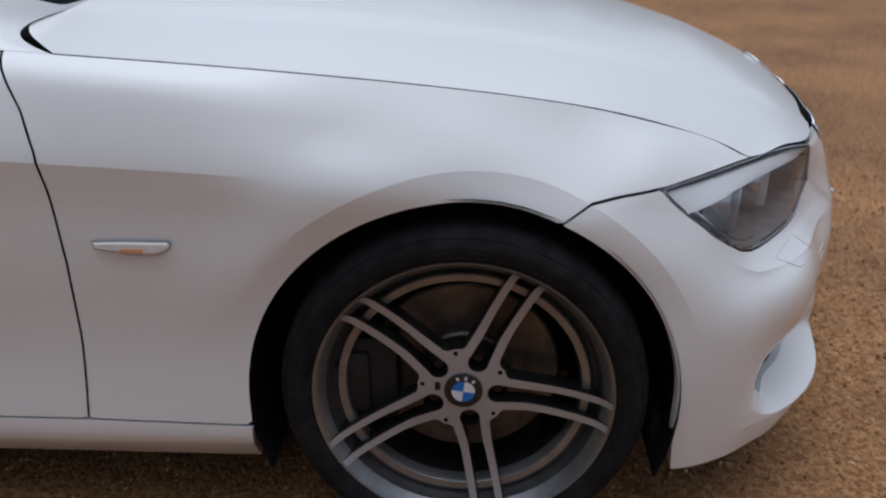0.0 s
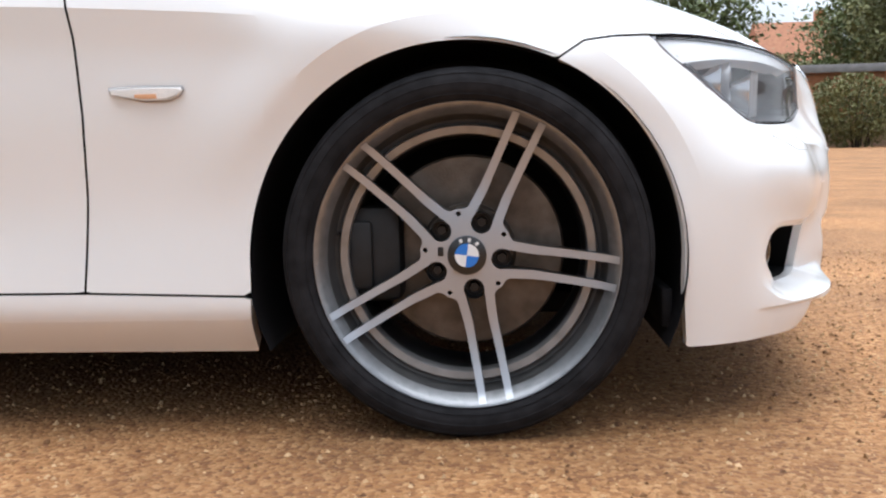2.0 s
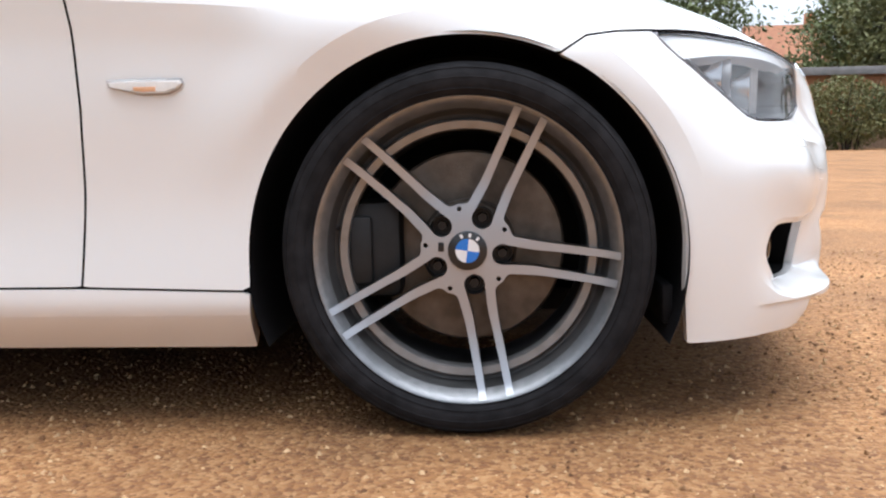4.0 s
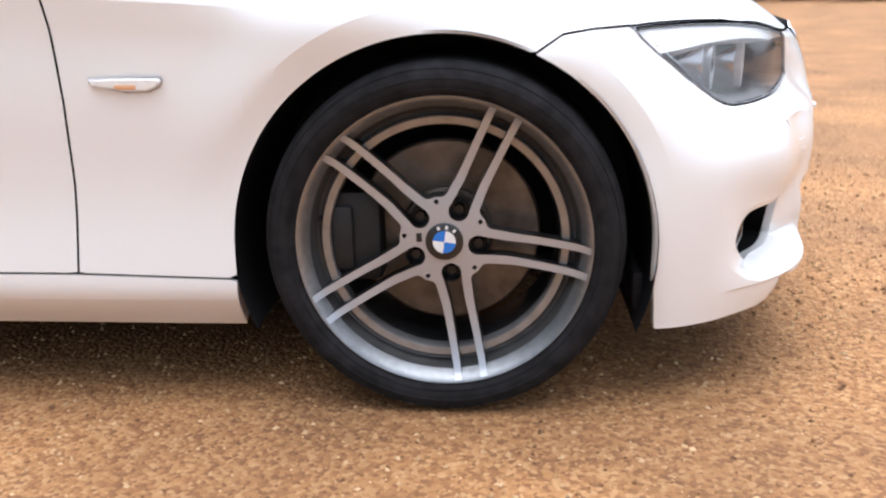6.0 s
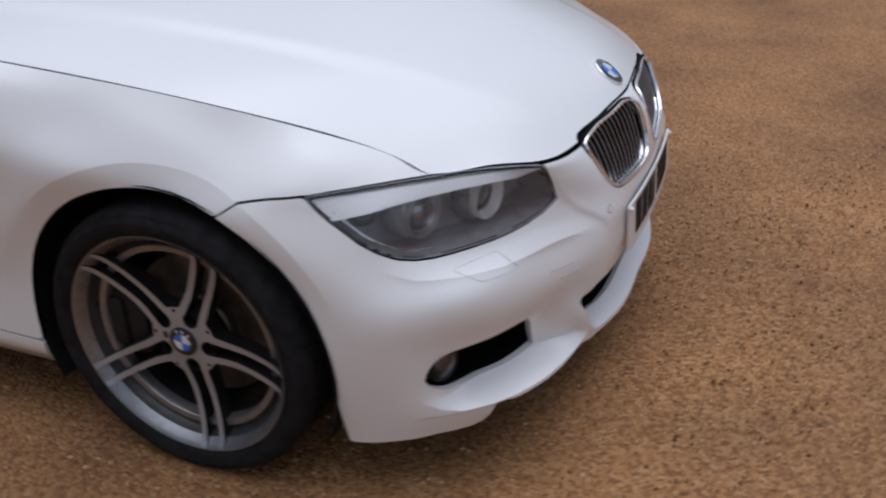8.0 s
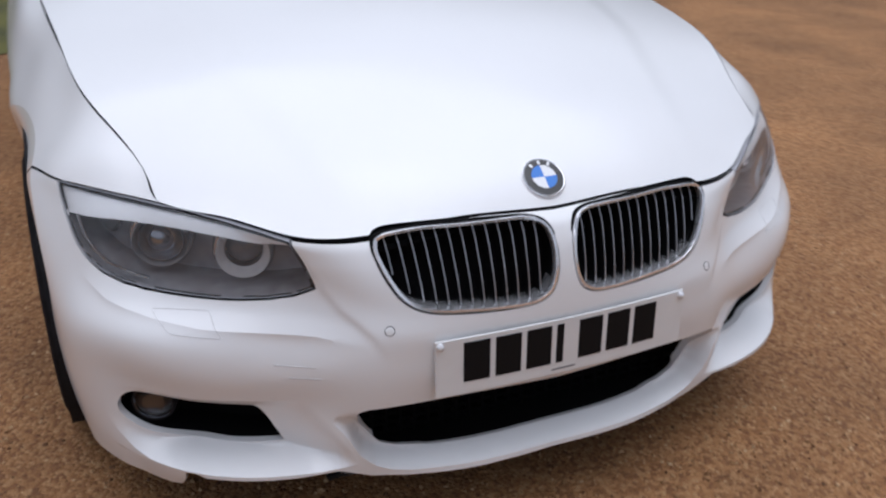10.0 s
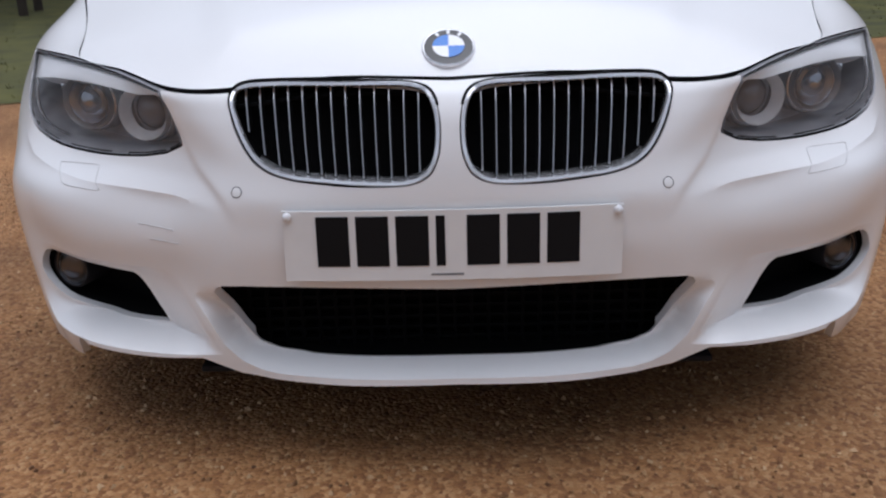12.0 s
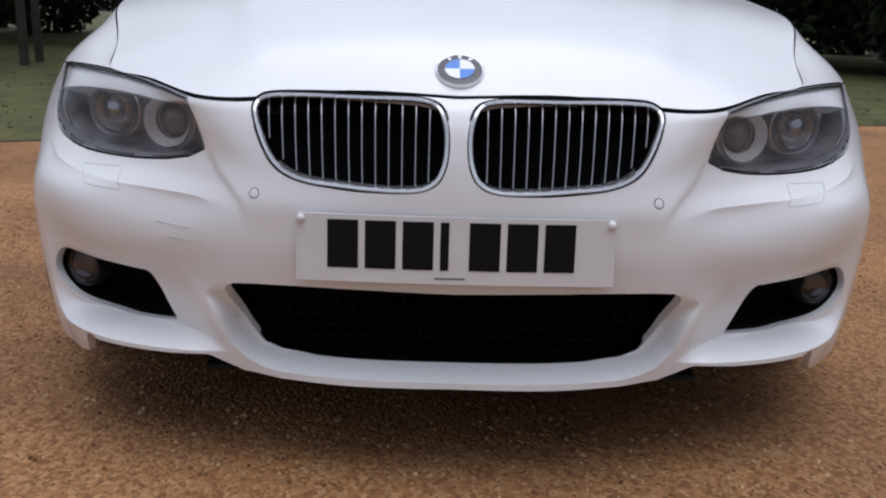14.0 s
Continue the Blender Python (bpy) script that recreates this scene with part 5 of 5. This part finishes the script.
# grass beyond the yard behind the car
gv, gf = [], []
gx = np.r_[-300, -80, -40, -20, -12, -8, -6, -5, -4.6, -4.3]
gy = np.r_[-200, -60, np.arange(-30, 20.1, 1.0), 60]
for i, x in enumerate(gx):
    for yy in gy:
        wob = .25 * noise.noise((yy * .4, 3, 0)) if i > 6 else 0
        gv.append((x + wob - .34 * min(6, max(-3.5, yy)) + (.25 if i else 0), yy, .006 + (.03 * (noise.noise((x, yy, 0)) + .6) if i < 9 else 0)))
m_ = len(gy)
gf = [(i * m_ + j, (i + 1) * m_ + j, (i + 1) * m_ + j + 1, i * m_ + j + 1) for i in range(len(gx) - 1) for j in range(m_ - 1)]
tagged(part("lawn", to_mesh("lawn", gv, gf, GRASS)), "rough green grass behind the yard", "grass", kind="structure")


def tufts(count, seed):
    rnd = np.random.RandomState(seed)
    v, f = [], []
    for k in range(count):
        yy = rnd.uniform(-12, 14)
        x = -4.2 - .34 * min(6, max(-3.5, yy)) - 9 * rnd.rand() ** 1.6
        for _ in range(3):
            a, h = rnd.uniform(0, 6.28), rnd.uniform(.02, .05)
            dx, dy = .012 * math.cos(a), .012 * math.sin(a)
            i = len(v)
            v += [(x - dx, yy - dy, 0), (x + dx, yy + dy, 0), (x + dy * 3, yy - dx * 3, h)]
            f.append((i, i + 1, i + 2))
    return v, f


tagged(part("grass_tufts", to_mesh("grass_tufts", *tufts(5000, 3), GRASS, smooth=False)), "tufts of long green grass", "grass", kind="stuff")

# ---------------------------------------------------------------- trees and hedges
BARK = mat("bark", (0.022, 0.017, 0.013), 0.9, color2=(0.05, 0.038, 0.027), scale=6, bump=0.8, bump_scale=30)
LEAF = mat("leaf_green", (0.058, 0.080, 0.024), 0.6, color2=(0.15, 0.175, 0.055), scale=0.9)
LEAF_DARK = mat("leaf_dark", (0.014, 0.022, 0.010), 0.7, color2=(0.035, 0.048, 0.018), scale=0.7)
LEAF_OLIVE = mat("leaf_olive", (0.078, 0.088, 0.026), 0.6, color2=(0.19, 0.185, 0.065), scale=1.2)


def leaves(points, size, rnd):
    """Small folded leaves, each at its own angle, round the given places."""
    v, f = [], []
    for p in points:
        d = rnd.randn(3)
        d /= np.linalg.norm(d)
        e = np.cross(d, rnd.randn(3))
        e /= np.linalg.norm(e)
        s = size * rnd.uniform(.6, 1.4)
        n = np.cross(d, e) * s * .18
        i = len(v)
        v += [tuple(p - d * s), tuple(p + e * s * .45 + n), tuple(p + d * s), tuple(p - e * s * .45 + n)]
        f += [(i, i + 1, i + 2), (i, i + 2, i + 3)]
    return v, f


def limb(a, b, r0, r1, n=7, bend=0.0, seed=0):
    a, b = np.array(a, float), np.array(b, float)
    side = np.cross(b - a, (0.3, 0.2, 1.0))
    side = side / (np.linalg.norm(side) + 1e-9)
    pts = [a + (b - a) * t + side * bend * math.sin(math.pi * t) for t in np.linspace(0, 1, 5)]
    v, f = [], []
    w = (b - a) / np.linalg.norm(b - a)
    e1 = np.cross(w, (.31, .95, .1))
    e1 /= np.linalg.norm(e1)
    e2 = np.cross(w, e1)
    for t, p in zip(np.linspace(0, 1, 5), pts):
        r = r0 + (r1 - r0) * t
        v += [tuple(p + (e1 * math.cos(q) + e2 * math.sin(q)) * r) for q in np.linspace(0, 2 * math.pi, n, endpoint=False)]
    for i in range(4):
        for j in range(n):
            f.append((i * n + j, i * n + (j + 1) % n, (i + 1) * n + (j + 1) % n, (i + 1) * n + j))
    return v, f


def tree(label, height, crown_r, trunk_r, clear, count, leaf_size, leaf_mat, seed):
    rnd = np.random.RandomState(seed)
    t = thing("tree", label, "tree", "trees round the yard")
    woods = [limb((0, 0, 0), (rnd.uniform(-.3, .3), rnd.uniform(-.3, .3), height * .8), trunk_r, trunk_r * .25, 9, .12, seed)]
    pts = []
    for k in range(16):
        z0 = clear + (height * .8 - clear) * (k + .5) / 16
        a = k * 2.4 + rnd.uniform(-.4, .4)
        reach = crown_r * (1 - .55 * abs(2 * (k + .5) / 16 - .9)) * rnd.uniform(.7, 1.1)
        tip = (reach * math.cos(a), reach * math.sin(a), z0 + reach * rnd.uniform(.15, .55))
        woods.append(limb((0, 0, z0), tip, trunk_r * .35 * (1 - k / 22), .012, 6, .15, k))
        for _ in range(count // 16):
            s = rnd.uniform(.25, 1.08)
            base = np.array((tip[0] * s, tip[1] * s, z0 + (tip[2] - z0) * s))
            pts.append(base + rnd.randn(3) * crown_r * .17)
    part("trunk", to_mesh("trunk", *join(woods), BARK), t)
    part("crown", to_mesh("crown", *leaves(pts, leaf_size, rnd), leaf_mat, smooth=False), t)
    return t


def hedge_bush(label, w, d, h, count, leaf_mat, seed, leaf=.055):
    """A rounded bush of stems and many leaves with an uneven outline."""
    rnd = np.random.RandomState(seed)
    t = thing("bush", label, "bush", "bushes along the wall")
    stems, pts = [], []
    for k in range(9):
        a = rnd.uniform(0, 6.28)
        tip = (w * .4 * math.cos(a) * rnd.rand() ** .5, d * .4 * math.sin(a), h * rnd.uniform(.6, .95))
        stems.append(limb((tip[0] * .3, tip[1] * .3, 0), tip, .03, .008, 6, .08, k))
    while len(pts) < count:
        p = rnd.uniform(-1, 1, 3)
        r = np.linalg.norm(p)
        if .35 < r < 1 + .22 * noise.noise(Vector(p * 2.1 + seed)):
            pts.append(np.array((p[0] * w / 2, p[1] * d / 2, h * (.5 + .5 * p[2]) + .02)))
    part("stem", to_mesh("stem", *join(stems), BARK), t)
    part("foliage", to_mesh("foliage", *leaves(pts, leaf, rnd), leaf_mat, smooth=False), t)
    return t


# the wood behind the car
wood = [tree("tall dark broadleaf tree at the edge of the wood", 13, 3.6, .22, 2.2, 6400, .17, LEAF_DARK, 11), tree("dark tree with a low spreading crown", 11, 4.2, .18, 1.5, 6400, .18, LEAF_DARK, 12)]
rnd = random.Random(4)
spots = [(-13.5, -10.5), (-14.5, 8.5), (-16, -14.5), (-12.5, 12.5), (-18, -10.5), (-17, 10.5), (-19, -7.5), (-24, -12), (-17, 5.5), (-22, 1.0), (-26, -5), (-23, 9), (-30, -9), (-31, 4), (-28, 14), (-33, -17), (-20, 13), (-30, -2), (-36, 9), (-20, -18), (-27, 20)]
for k, (x, y) in enumerate(spots):
    m = pose(x, y, 0, 0, 0, rnd.uniform(0, 360))
    if k < 2:
        wood[k].matrix_basis = m
    else:
        copy_thing(wood[k % 2], m)

# the yard's far side: bushes, trees and low outbuildings
bush = [hedge_bush("clipped olive-green bush beside the brick outbuilding", 3.0, 2.0, 2.05, 7500, LEAF_OLIVE, 21), hedge_bush("dense green bush at the gravel's edge", 2.8, 1.8, 1.95, 7000, LEAF, 22)]
for k, (x, y, s) in enumerate([(9.9, 23.1, 1), (12.0, 23.0, 1), (14.0, 23.2, 1), (16.1, 23.0, 1), (18.3, 23.2, 1), (20.6, 23.0, 1), (23.0, 23.1, 1)]):
    m = pose(x, y, RISE - .02, 0, 0, 12 * (k % 3) + (180 if k % 2 else 0))
    if k < 2:
        bush[k].matrix_basis = m
    else:
        copy_thing(bush[k % 2], m)
far_tree = [tree("green broadleaf tree behind the outbuilding", 9, 2.6, .14, 2.0, 5200, .13, LEAF, 31), tree("slim olive-green tree above the roofs", 7.5, 1.9, .09, 2.2, 3600, .11, LEAF_OLIVE, 32)]
for k, (x, y) in enumerate([(7.6, 32), (14.6, 32), (17.5, 33), (20.5, 36), (24, 33), (28, 36), (5, 36), (33, 34), (17.0, 40), (19.2, 42), (15.6, 37)]):
    m = pose(x, y, 0, 0, 0, 50 * k)
    if k < 2:
        far_tree[k].matrix_basis = m
    else:
        copy_thing(far_tree[k % 2], m)

# tall shrubs behind the outbuilding
shrub = [hedge_bush("tall green shrub behind the outbuilding", 4.2, 2.4, 4.6, 8000, LEAF, 41, .085), hedge_bush("tall olive shrub behind the outbuilding", 3.8, 2.4, 5.2, 8000, LEAF_OLIVE, 42, .085)]
for k, (x, y) in enumerate([(10.3, 30.0), (16.2, 30.4), (12.9, 29.4), (8.4, 31.5), (19.0, 30.2), (22.0, 31.0)]):
    m = pose(x, y, RISE - .02, 0, 0, 180 * (k % 2)) @ Matrix.Diagonal((1, 1, .72 if k in (0, 2) else 1, 1))
    if k < 2:
        shrub[k].matrix_basis = m
    else:
        copy_thing(shrub[(k + 1) % 2 if k > 3 else 0], m)

# dark undergrowth at the edge of the wood, and slim trunks before it
# the runs at y -27 and x 31 are unseen, added to block low sky light
thicket = hedge_bush("dark dense thicket at the wood edge, also unseen round the yard to block low light", 5.6, 3.4, 5.6, 9000, LEAF_DARK, 51, .13)
for k, (x, y) in enumerate([(-13.0, 8.6), (-12.6, -11.5), (-14.0, 13.0), (-15.5, 6.4)] + [(-28 - (j % 3), -26 + 4.4 * j) for j in range(13)]
                          + [(-20 + 6.6 * j, -27 - (j % 2)) for j in range(8)] + [(31 + (j % 2), -20 + 6.6 * j) for j in range(6)]):
    m = pose(x, y, -.02, 0, 0, 97 * k)
    if k == 0:
        thicket.matrix_basis = m
    else:
        copy_thing(thicket, m)
slim = tree("slim bare-stemmed tree on the grass", 9, 2.2, .065, 3.2, 3000, .15, LEAF_DARK, 61)
slim.matrix_basis = pose(-10.1, -5.72, 0)
copy_thing(slim, pose(-11.05, -5.93, 0, 0, 0, 130))

# ---------------------------------------------------------------- outbuildings
BRICK = mat("red_brick", (0.30, 0.115, 0.05), 0.85, color2=(0.42, 0.19, 0.09), scale=9, bump=0.5, bump_scale=40)
MORTAR = mat("mortar", (0.33, 0.24, 0.17), 0.9, var=0.2, scale=12, bump=0.4, bump_scale=80)
TIMBER = mat("dark_timber", (0.020, 0.014, 0.012), 0.75, color2=(0.038, 0.026, 0.022), scale=5, bump=0.5, bump_scale=30)
DOOR_BLUE = mat("grey_blue_door", (0.07, 0.085, 0.10), 0.6, var=0.15, scale=4)
FASCIA = mat("grey_fascia", (0.22, 0.21, 0.21), 0.6, var=0.15, scale=4)
FELT = mat("roof_felt", (0.06, 0.058, 0.058), 0.9, var=0.2, scale=6)
TILE = mat("orange_tile", (0.25, 0.10, 0.05), 0.8, color2=(0.34, 0.155, 0.08), scale=4, bump=0.5, bump_scale=12)
NOTICE = mat("white_notice", (0.7, 0.7, 0.68), 0.6, var=0.04, scale=20)
PANE = mat("window_pane", (0.03, 0.035, 0.04), 0.08, coat=0.5)

shed = thing("outbuilding", "low dark timber and orange brick outbuilding with a flat roof", "building", m=pose(.1, 2.3, RISE) @ Matrix.Diagonal((1, 1, .97, 1)))
part("brick_wall", to_mesh("brick_wall", *join([box(6.1, 6.58, 22.4, 22.65, 0, 2.25), box(7.30, 7.70, 22.4, 22.65, 0, 2.25), box(8.42, 30, 22.4, 22.65, 0, 2.25), box(6.58, 8.42, 22.4, 22.65, 2.0, 2.25), box(6.1, 30, 26, 26.2, 0, 2.25)]), MORTAR, sharp=40), shed)
brick_mesh = to_mesh("brick", *box(0, .215, -.009, .012, 0, .065, .004), BRICK, sharp=40)
count = 0
for row in range(30):
    for col in range(14):
        x = 6.1 + col * .225 + (.11 if row % 2 else 0)
        if x + .215 > 8.95 or (row < 27 and (6.38 < x < 7.3 or 7.5 < x < 8.42)):
            continue
        if count < 300:
            part("brick", brick_mesh, shed, "", Matrix.Translation((x, 22.395, .01 + row * .075)))
            count += 1
rest = [box(8.96 + col * .225 + (.11 if row % 2 else 0), 9.175 + col * .225 + (.11 if row % 2 else 0), 22.386, 22.41, .01 + row * .075, .075 + row * .075) for row in range(12, 30) for col in range(93)]
tagged(part("brickwork", to_mesh("brickwork", *join(rest), BRICK, smooth=False), shed), kind="stuff")
for x0 in (6.58, 7.70):
    d = part("door", to_mesh("door", *box(x0 + .01, x0 + .71, 22.46, 22.52, .02, 1.98, .01), DOOR_BLUE, sharp=40), shed, "grey-blue plank door")
    for k in range(5):
        part("plank", to_mesh("plank", *box(x0 + .015 + k * .139, x0 + .145 + k * .139, 22.440, 22.462, .04, 1.95, .006), DOOR_BLUE, sharp=40), d)
part("fascia", to_mesh("fascia", *box(3.4, 30.2, 22.20, 22.30, 2.24, 2.48, .01), FASCIA, sharp=40), shed)
part("roof", to_mesh("roof", *box(3.4, 30.2, 22.25, 26.4, 2.30, 2.44, .01), FELT, sharp=40), shed)
part("timber_wall", to_mesh("timber_wall", *box(3.5, 6.1, 22.46, 22.6, 0, 2.25), TIMBER, sharp=40), shed)
for k in range(17):
    part("board", to_mesh("board", *box(3.5 + k * .152, 3.645 + k * .152, 22.425, 22.462, .03, 2.24, .008), TIMBER, sharp=40), shed)
part("notice", to_mesh("notice", *box(4.75, 5.02, 22.405, 22.424, 1.55, 1.82, .004), NOTICE, sharp=40), shed, "small white notice")

barn = thing("barn", "tall black weatherboarded barn", "building")
part("wall", to_mesh("wall", *join([box(-14, 3.4, 21.0, 21.2, 0, 5.2), box(3.25, 3.4, 21.2, 29, 0, 5.2), box(-14, -13.8, 21.2, 29, 0, 5.2), box(-14, 3.4, 28.8, 29, 0, 5.2)]), TIMBER, sharp=40), barn)
board_mesh = to_mesh("weatherboard", *box(-14, 3.42, 20.955, 21.0, 0, .19, .01), TIMBER, sharp=40)
for k in range(26):
    part("weatherboard", board_mesh, barn, "", Matrix.Translation((0, 0, .05 + k * .2)))
part("roof", to_mesh("roof", [(-14.3, 20.6, 5.1), (3.7, 20.6, 5.1), (3.7, 25, 8.4), (-14.3, 25, 8.4), (3.7, 29.4, 5.1), (-14.3, 29.4, 5.1), (-14.3, 20.6, 4.95), (3.7, 20.6, 4.95), (3.7, 29.4, 4.95), (-14.3, 29.4, 4.95)],
                          [(0, 1, 2, 3), (3, 2, 4, 5), (6, 9, 8, 7), (0, 6, 7, 1), (5, 4, 8, 9), (1, 7, 8, 4, 2), (0, 3, 5, 9, 6)], FELT, smooth=False), barn)

house = thing("house", "distant house with orange tiled roof", "house", m=pose(21.6, 62, -.2))
part("wall", to_mesh("wall", *box(-2.6, 2.6, 0, 7, 0, 5.2), BRICK, sharp=40), house)
part("roof", to_mesh("roof", [(-2.9, -.4, 5.1), (2.9, -.4, 5.1), (2.9, 3.5, 8.9), (-2.9, 3.5, 8.9), (2.9, 7.4, 5.1), (-2.9, 7.4, 5.1)], [(0, 1, 2, 3), (3, 2, 4, 5), (1, 4, 2), (0, 3, 5), (0, 5, 4, 1)], TILE, smooth=False), house)
for x in (-1.3, 1.3):
    w_ = part("window", to_mesh("window", *box(x - .6, x + .6, -.06, .05, 3.0, 4.3, .03), FASCIA, sharp=40), house)
    part("pane", to_mesh("pane", *box(x - .5, x + .5, -.08, -.055, 3.1, 4.2), PANE, sharp=40), w_)
part("chimney", to_mesh("chimney", *box(1.6, 2.2, 3.1, 3.9, 8.2, 9.7, .03), BRICK, sharp=40), house)
